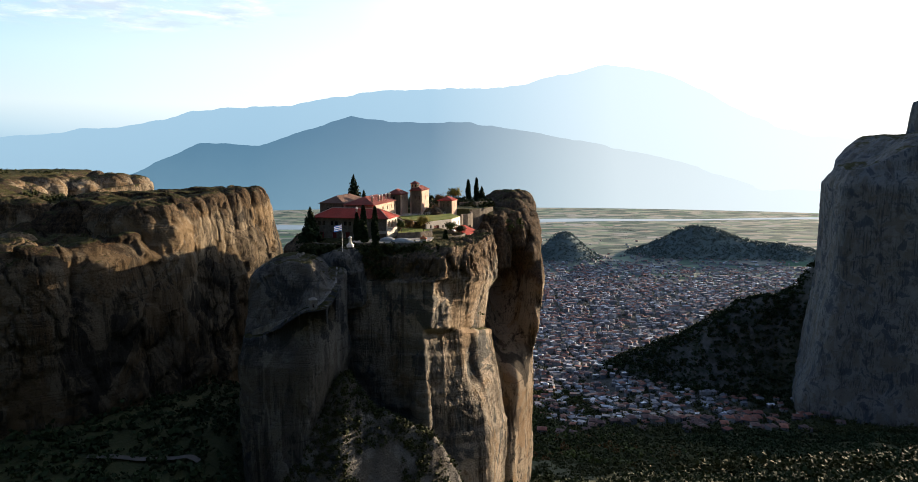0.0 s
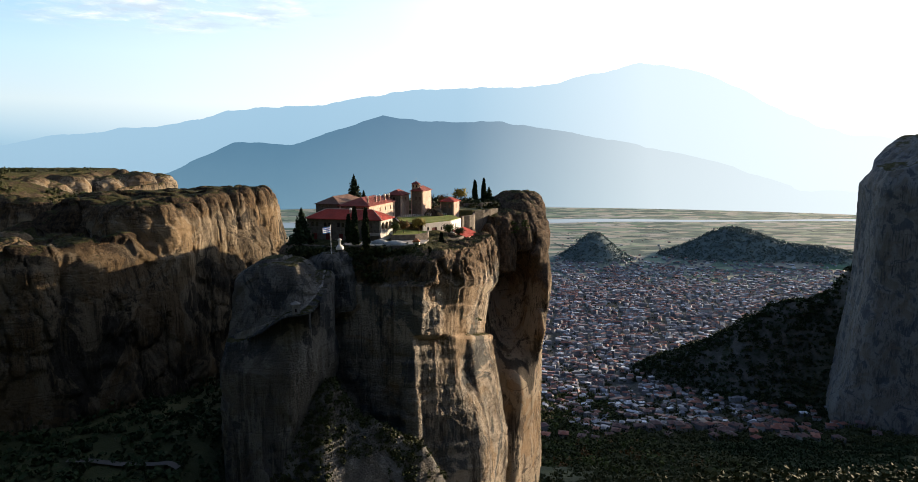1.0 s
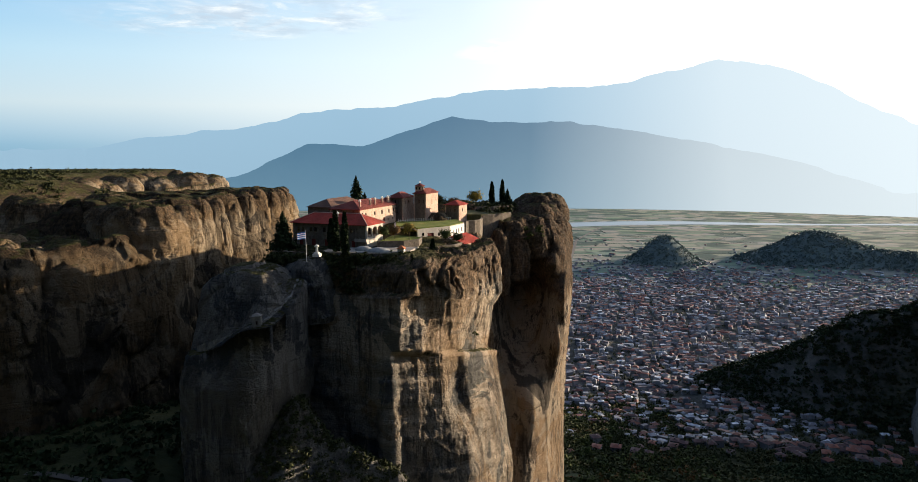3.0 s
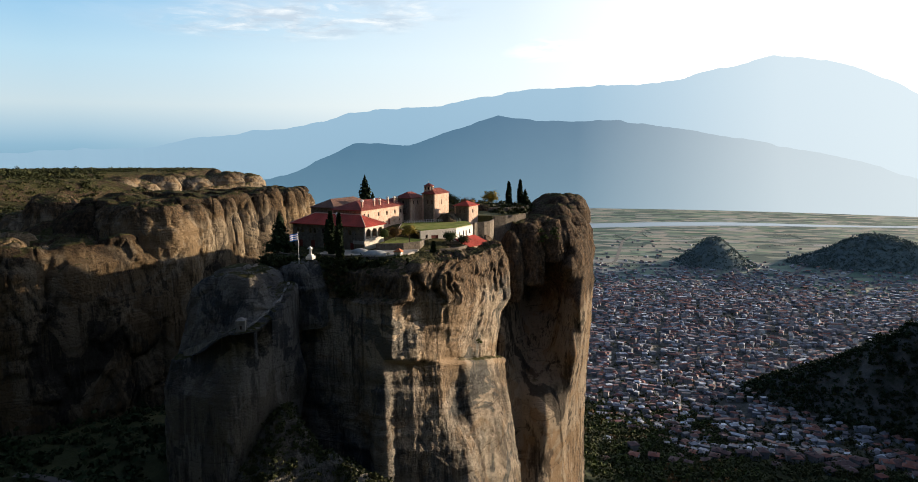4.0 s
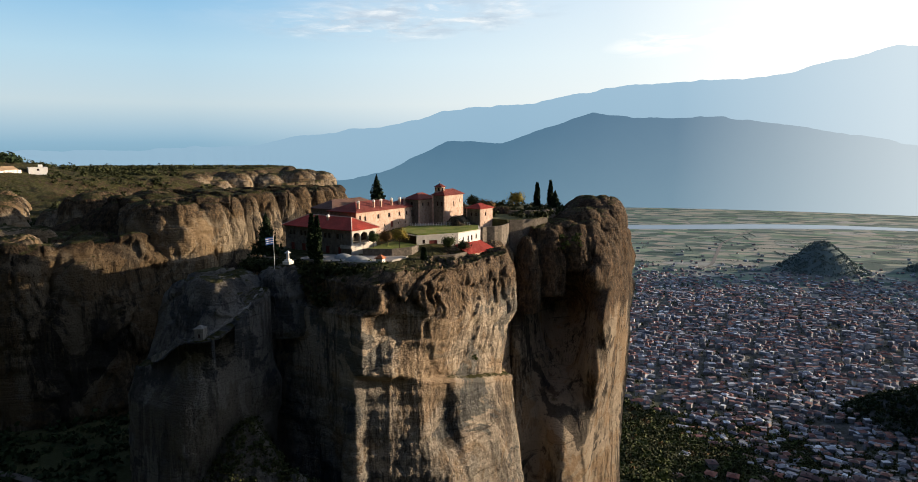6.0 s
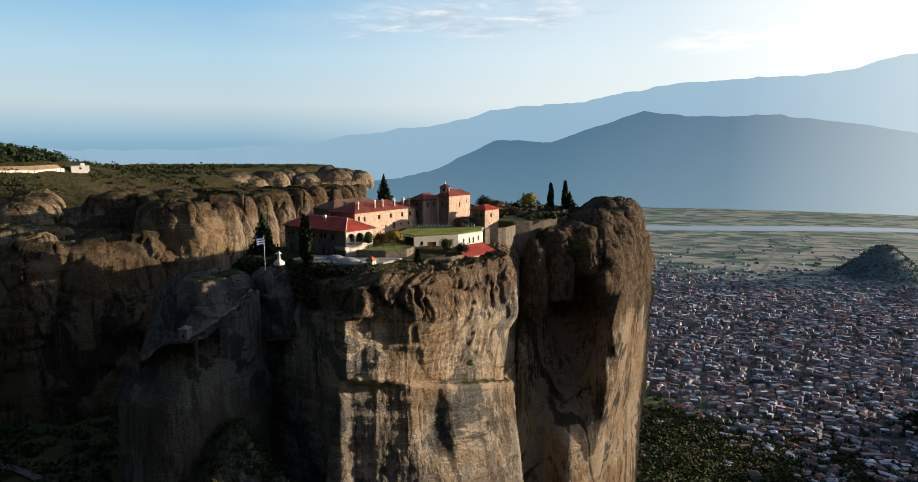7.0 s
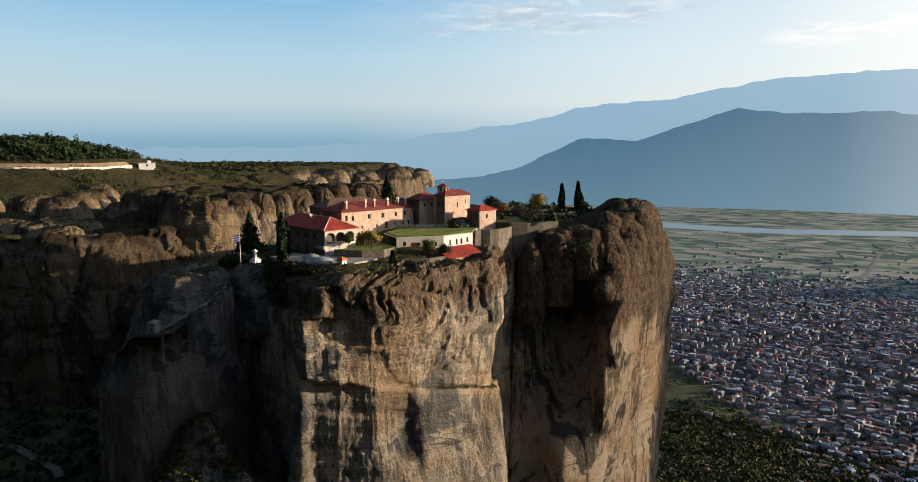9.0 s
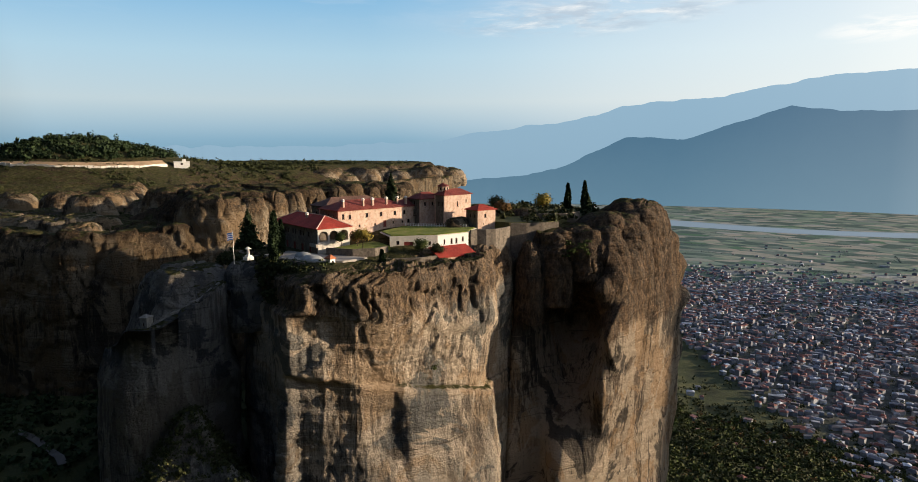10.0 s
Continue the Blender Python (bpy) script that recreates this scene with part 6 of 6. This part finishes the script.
def plateau_scrub():
    p, s = scatter(8500, -520, -110, 190, 700, lambda x, y: patchy(40, 91, -0.02)(x, y) & on_massif(x, y, 30) & (x < -150 - 0.1 * (y - 200)), lambda x, y: massif_top(x, y), 0.1, 0.9, 2.6)
    brush("plateau_scrub", p, s, LEAF_WOOD, "dark scattered scrub on the grassy plateau", 34, 0.9)
    p, s = scatter(1500, -540, -360, 250, 420, lambda x, y: (massif_top(x, y) > 372), massif_top, 0.0, 2.2, 4.4)
    brush("hilltop_woods", p, s, LEAF_DARK, "dense dark trees on the hilltop beside the road", 46, 1.1)
    p, s = scatter(1300, -560, -300, 400, 620, lambda x, y: patchy(25, 93, 0.0)(x, y) & on_massif(x, y, 25), massif_top, 0.0, 2.0, 4.0)
    brush("plateau_trees", p, s, LEAF_WOOD, "row of dark bushy trees along the plateau", 46, 1.0)

    u = rng.uniform(0, 1, 420)
    x, y = -335 - 150 * u + rng.normal(0, 4, 420), 470 + 110 * u + rng.normal(0, 9, 420)
    k = on_massif(x, y, 10) & patchy(22, 95, -0.12)(x, y)
    brush("skyline_trees", np.stack([x, y, massif_top(x, y)], 1)[k], rng.uniform(1.8, 4.2, 420)[k], LEAF_WOOD, "dark bushy trees along the plateau skyline", 46, 1.0)


plateau_scrub()


def rim_scrub():
    u = rng.uniform(0, 1, 560)
    x = -50 + 44 * u
    drop = rng.uniform(0, 1, 560) ** 1.8 * (2.0 + 7.0 * smooth01(0.3, 0.62, u))
    y = 206.4 - 3.0 * u * u - 0.45 * drop + rng.normal(0, 0.7, 560)
    z = 350.0 - drop + rng.normal(0, 0.3, 560)
    brush("rim_scrub", np.stack([x, y, z], 1), rng.uniform(0.6, 1.7, 560), LEAF_WOOD, "green shrubs hanging over the cliff rim", 60, 0.8)
    t = np.stack([rng.uniform(-30, -9, 46), rng.uniform(206.8, 210.2, 46), np.full(46, 350.3)], 1)
    brush("terrace_shrubs", t, rng.uniform(0.6, 1.5, 46), LEAF_GREEN, "light green shrubs around the terrace shelters", 60, 0.9)
    a = np.stack([rng.uniform(3, 8.5, 26), rng.uniform(227, 243, 26), rng.uniform(323, 324.5, 26)], 1)
    brush("ledge_scrub", a, 0.9, LEAF_GREEN, "small green shrubs on the cliff ledge", 50, 0.7)
    b = np.stack([rng.uniform(14, 26, 50), rng.uniform(274, 283, 50), rng.uniform(347, 352, 50)], 1)
    brush("pillar_scrub", b, 1.2, LEAF_GREEN, "green shrubs on the shoulder of the pillar", 50, 0.6)
    c = np.stack([rng.uniform(-26, 14, 120), rng.uniform(272, 322, 120), np.full(120, 357.0)], 1)
    brush("garden_scrub", c, rng.uniform(0.8, 2.2, 120), LEAF_WOOD, "dark shrubs in the rear garden", 60, 0.9)


rim_scrub()
# ---- small things ----
CLOTH_BLUE = plain("blue_flag_cloth", (0.06, 0.22, 0.55), 0.8, 0.1, 3.0)
CLOTH_WHITE = plain("white_flag_cloth", (0.80, 0.80, 0.80), 0.8, 0.06, 3.0)
STATUE = plain("white_marble", (0.75, 0.75, 0.73), 0.5, 0.1, 2.0)
ORANGE = plain("orange_tiles", (0.45, 0.16, 0.07), 0.8, 0.2, 3.0)


def flagpole(x, y, z, h):
    root = tagged(new("flagpole"), "white flagpole flying a blue and white striped flag", "flagpole")
    root.location = (x, y, z)
    bm = bmesh.new()
    limb(bm, (0, 0, -0.5), (0, 0, h), 0.09, 0.05)
    part("pole", bm, WHITE, root)
    bm = bmesh.new()
    bmesh.ops.create_uvsphere(bm, u_segments=10, v_segments=6, radius=0.12, matrix=Matrix.Translation((0, 0, h + 0.1)))
    part("finial", bm, IRON, root)
    for s in range(7):
        bm = bmesh.new()
        z0, z1 = h - 0.3 - 0.27 * s, h - 0.3 - 0.27 * (s + 1)
        prev = None
        for i in range(13):
            u = 2.6 * i / 12
            w = 0.22 * math.sin(u * 3.1 + 0.4) * (0.3 + u / 2.6)
            dip = -0.45 * (u / 2.6) ** 1.3
            a, b = bm.verts.new((-u * 0.92, w - 0.1 * u, z0 + dip)), bm.verts.new((-u * 0.92, w - 0.1 * u, z1 + dip))
            if prev:
                bm.faces.new((prev[0], prev[1], b, a))
            prev = (a, b)
        bmesh.ops.solidify(bm, geom=bm.faces[:], thickness=0.02)
        part("stripe", bm, CLOTH_WHITE if s % 2 else CLOTH_BLUE, root)


flagpole(-35.5, 199.9, 350.4, 8.0)


PATHSTONE = stone_wall_material("path_stone", (0.20, 0.19, 0.175), (0.34, 0.325, 0.30), (0.26, 0.25, 0.23))
boulder(-35.5, 203.0, 338, 6.5, 6.0, 13.0, 250, ROCK_S)
boulder(-40.0, 207.0, 338, 6.0, 6.0, 12.0, 251, ROCK_S)


def shrine(x, y, z):
    """A small white monument on a stepped base."""
    root = tagged(new("monument"), "small white stone monument on a stepped base", "monument")
    root.location, root.scale = (x, y, z), (0.75, 0.75, 0.8)
    bm = bmesh.new()
    box(bm, -1.3, 1.3, -1.3, 1.3, -0.6, 0.4)
    part("base", bm, WHITE, root)
    bm = bmesh.new()
    box(bm, -0.9, 0.9, -0.9, 0.9, 0.402, 0.9)
    part("plinth", bm, WHITE, root)
    bm = bmesh.new()
    bmesh.ops.create_cone(bm, cap_ends=True, segments=8, radius1=0.62, radius2=0.42, depth=2.0, matrix=Matrix.Translation((0, 0, 1.9)))
    part("shaft", bm, STATUE, root)
    bm = bmesh.new()
    box(bm, -0.75, 0.75, -0.75, 0.75, 2.902, 3.15)
    bmesh.ops.create_cone(bm, cap_ends=True, segments=4, radius1=0.9, radius2=0.1, depth=0.6, matrix=Matrix.Translation((0, 0, 3.45)) @ Matrix.Rotation(radians(45), 4, "Z"))
    part("cap", bm, STATUE, root)


shrine(-33.6, 202.9, 351.3)


CANVAS = plain("grey_canvas", (0.32, 0.34, 0.34), 0.85, 0.25, 0.8)


def canopy(x, y, z, r, h, label):
    """A shallow white shelter dome on short posts."""
    root = tagged(new("shelter"), label, "shelter")
    root.location = (x, y, z)
    u, w = np.meshgrid(np.linspace(0, math.tau, 24, endpoint=False), np.linspace(0.0, math.pi / 2, 9))
    v = np.stack([(r * np.cos(u) * np.cos(w)).ravel(), (0.75 * r * np.sin(u) * np.cos(w)).ravel(), (1.2 + h * np.sin(w)).ravel()], 1)
    mesh_of("dome", v, grid_faces(9, 24), CANVAS, root)
    for i in range(6):
        a = math.tau * i / 6
        bm = bmesh.new()
        limb(bm, (0.9 * r * math.cos(a), 0.68 * r * math.sin(a), -0.5), (0.9 * r * math.cos(a), 0.68 * r * math.sin(a), 1.25), 0.09, 0.09)
        part("post", bm, WHITE, root)


canopy(-18.0, 210.5, 350.1, 3.4, 1.3, "pale domed shelter on the cliff-edge terrace")
canopy(-23.0, 212.0, 350.3, 2.6, 1.2, "small pale shelter beside the cypresses")


def kiosk():
    root = tagged(new("kiosk"), "tiny white kiosk with orange tiled roof", "kiosk")
    root.location = (-11.5, 210.8, 350.0)
    for p0, p1 in (((-0.9, -0.8), (0.9, -0.8)), ((0.9, -0.55), (0.9, 0.55)), ((0.9, 0.8), (-0.9, 0.8)), ((-0.9, 0.55), (-0.9, -0.55))):
        wall(root, p0, p1, -0.5, 2.2, WHITE, [(math.dist(p0, p1) / 2, 0.8, 0.5, 0.9)], 0.25)
    hip_roof(root, -0.9, 0.9, -0.8, 0.8, 2.4, 0.9, 0.25, ORANGE, False)


kiosk()


def spur_path():
    """The stepped way up the spur with its outer wall, and the little hut at the bend."""
    pts = [Vector((-58.0, 181.0, 330.2)), Vector((-50, 178.4, 333.3)), Vector((-41.0, 178.0, 336.6)), Vector((-38.2, 180.6, 338.4)), Vector((-36.6, 185.0, 340.6)), Vector((-35.8, 190.0, 342.6)), Vector((-36.6, 196.0, 345.4))]
    root = tagged(new("path_wall"), "pale stone wall climbing beside the spur steps", "wall", kind="structure")
    for a, b in zip(pts, pts[1:]):
        n = max(2, int((b - a).length / 1.2))
        d = (b - a).normalized()
        side = Vector((d.y, -d.x, 0)).normalized()
        for i in range(n):
            p, q = a.lerp(b, i / n), a.lerp(b, (i + 1) / n - 0.02)
            bm = bmesh.new()
            bot = [p + side * 0.25, q + side * 0.25, q - side * 0.25, p - side * 0.25]
            lo = [bm.verts.new(v - Vector((0, 0, 1.6))) for v in bot]
            hi = [bm.verts.new(v + Vector((0, 0, 0.35 + 0.12 * ((i * 7) % 3)))) for v in bot]
            bm.faces.new(lo[::-1])
            bm.faces.new(hi)
            for j in range(4):
                bm.faces.new((lo[j], lo[(j + 1) % 4], hi[(j + 1) % 4], hi[j]))
            bmesh.ops.recalc_face_normals(bm, faces=bm.faces)
            part("stone", bm, PATHSTONE, root)
    steps = tagged(new("steps"), "worn stone steps cut up the spur", "stairs", kind="structure")
    for a, b in zip(pts, pts[1:]):
        n = max(3, int(abs(b.z - a.z) / 0.36))
        d = (b - a)
        ang = math.atan2(d.y, d.x)
        for i in range(n):
            c = a.lerp(b, (i + 0.5) / n)
            bm = bmesh.new()
            L = Vector((d.x, d.y)).length / n
            box(bm, -L / 2, L / 2, 0.3, 1.6, -1.6, 0.0)
            o = part("step", bm, PATHSTONE, steps)
            o.location, o.rotation_euler = c, (0, 0, ang)
    hut = tagged(new("hut"), "tiny grey stone hut with pointed cap on the spur path", "hut")
    hut.matrix_basis = pose(-40.2, 178.4, 336.8, 0, 0, 20)
    for p0, p1 in (((-1.0, -1.0), (1.0, -1.0)), ((1.0, -0.7), (1.0, 0.7)), ((1.0, 1.0), (-1.0, 1.0)), ((-1.0, 0.7), (-1.0, -0.7))):
        wall(hut, p0, p1, -2.0, 2.9, PATHSTONE, [(math.dist(p0, p1) / 2, 1.0, 0.5, 0.9)] if p0 == (-1.0, -1.0) else (), 0.3)
    hip_roof(hut, -1.0, 1.0, -1.0, 1.0, 3.1, 0.7, 0.15, PATHSTONE, False)


spur_path()


def plateau_road():
    """Road edge wall and a white house on the hill above the plateau."""
    pts = [(-430 + 82 * math.cos(radians(a)), 335 + 74 * math.sin(radians(a))) for a in (-95, -75, -55, -35, -15, 5, 25)]
    root = tagged(new("road_wall"), "pale roadside wall along the hilltop road", "wall", kind="structure")
    for (x0, y0), (x1, y1) in zip(pts, pts[1:]):
        n = 7
        for i in range(n):
            ax, ay = x0 + (x1 - x0) * i / n, y0 + (y1 - y0) * i / n
            bx, by = x0 + (x1 - x0) * (i + 0.9) / n, y0 + (y1 - y0) * (i + 0.9) / n
            za = float(massif_top(ax, ay))
            bm = bmesh.new()
            box(bm, 0, math.dist((ax, ay), (bx, by)), -0.3, 0.3, za - 2.5, za + 1.6 + 0.2 * (i % 2))
            place(part("segment", bm, PLASTER, root), (ax, ay), (bx, by))
    v = []
    for x, y in pts:
        v.append((x - 2.0, y, float(massif_top(x, y)) + 1.5))
    for x, y in pts:
        v.append((x - 9.0, y + 1.0, float(massif_top(x - 9, y)) + 1.5))
    tagged(mesh_of("road", v, grid_faces(2, len(pts), False), EARTH), "bare ochre road bank on the hilltop", "road", kind="structure")
    h = building("hill_house", "white flat-roofed house beside the hilltop road", -357, 372, 60, "house")
    z = float(massif_top(-357, 372))
    for p0, p1 in (((0, 0), (11, 0)), ((11, 0.4), (11, 6.6)), ((11, 7), (0, 7)), ((0, 6.6), (0, 0.4))):
        wall(h, p0, p1, z - 3, z + 3.0, WHITE, [(math.dist(p0, p1) / 2, z + 0.9, 1.4, 1.3)], 0.4)
    bm = bmesh.new()
    box(bm, -0.4, 11.4, -0.4, 7.4, z + 3.0, z + 3.25)
    part("roof", bm, WHITE, h)
    bm = bmesh.new()
    box(bm, 6.0, 8.5, 2.5, 5.0, z + 3.25, z + 4.9)
    part("stair_head", bm, WHITE, h)


EARTH = plain("ochre_earth", (0.36, 0.25, 0.15), 0.95, 0.3, 0.3)
plateau_road()

# bare rock under the church
boulder(-10.0, 261.5, 354.0, 4.2, 5.0, 3.8, 210, ROCK_B, 0.7, 1.4)
boulder(-8.0, 268.5, 355.0, 4.2, 4.6, 3.4, 211)
boulder(-18.0, 283.0, 354.0, 8.0, 6.0, 6.0, 212)
boulder(-4.0, 290.0, 354.5, 7.0, 5.0, 4.5, 213)

# knuckles of rock on the second pillar and under the retaining wall
for i, (x, y, z, rx, ry, rz) in enumerate(((16, 275.5, 338, 5.6, 4.6, 15.6), (10.5, 269.5, 334, 4.4, 4.0, 17.5), (22, 296, 350, 9, 9, 9), (28, 313, 351, 8, 11, 11), (17, 285, 348, 8, 7, 7.5), (13, 277, 345, 6.5, 6, 8.5), (22, 282, 343, 7, 6, 8), (20, 318, 351, 9, 10, 10), (30, 300, 346, 6, 8, 10))):
    boulder(x, y, z, rx, ry, rz, 230 + i, ROCK_2)
for i, (x, y, z, r, h) in enumerate(((3.3, 255.0, 338, 4.0, 13.8), (3.2, 251.0, 338, 4.0, 12.0), (2.6, 259.5, 335, 3.8, 17.2), (2.6, 265.0, 335, 3.8, 17.2))):
    boulder(x, y, z, r, r, h, 240 + i, ROCK)
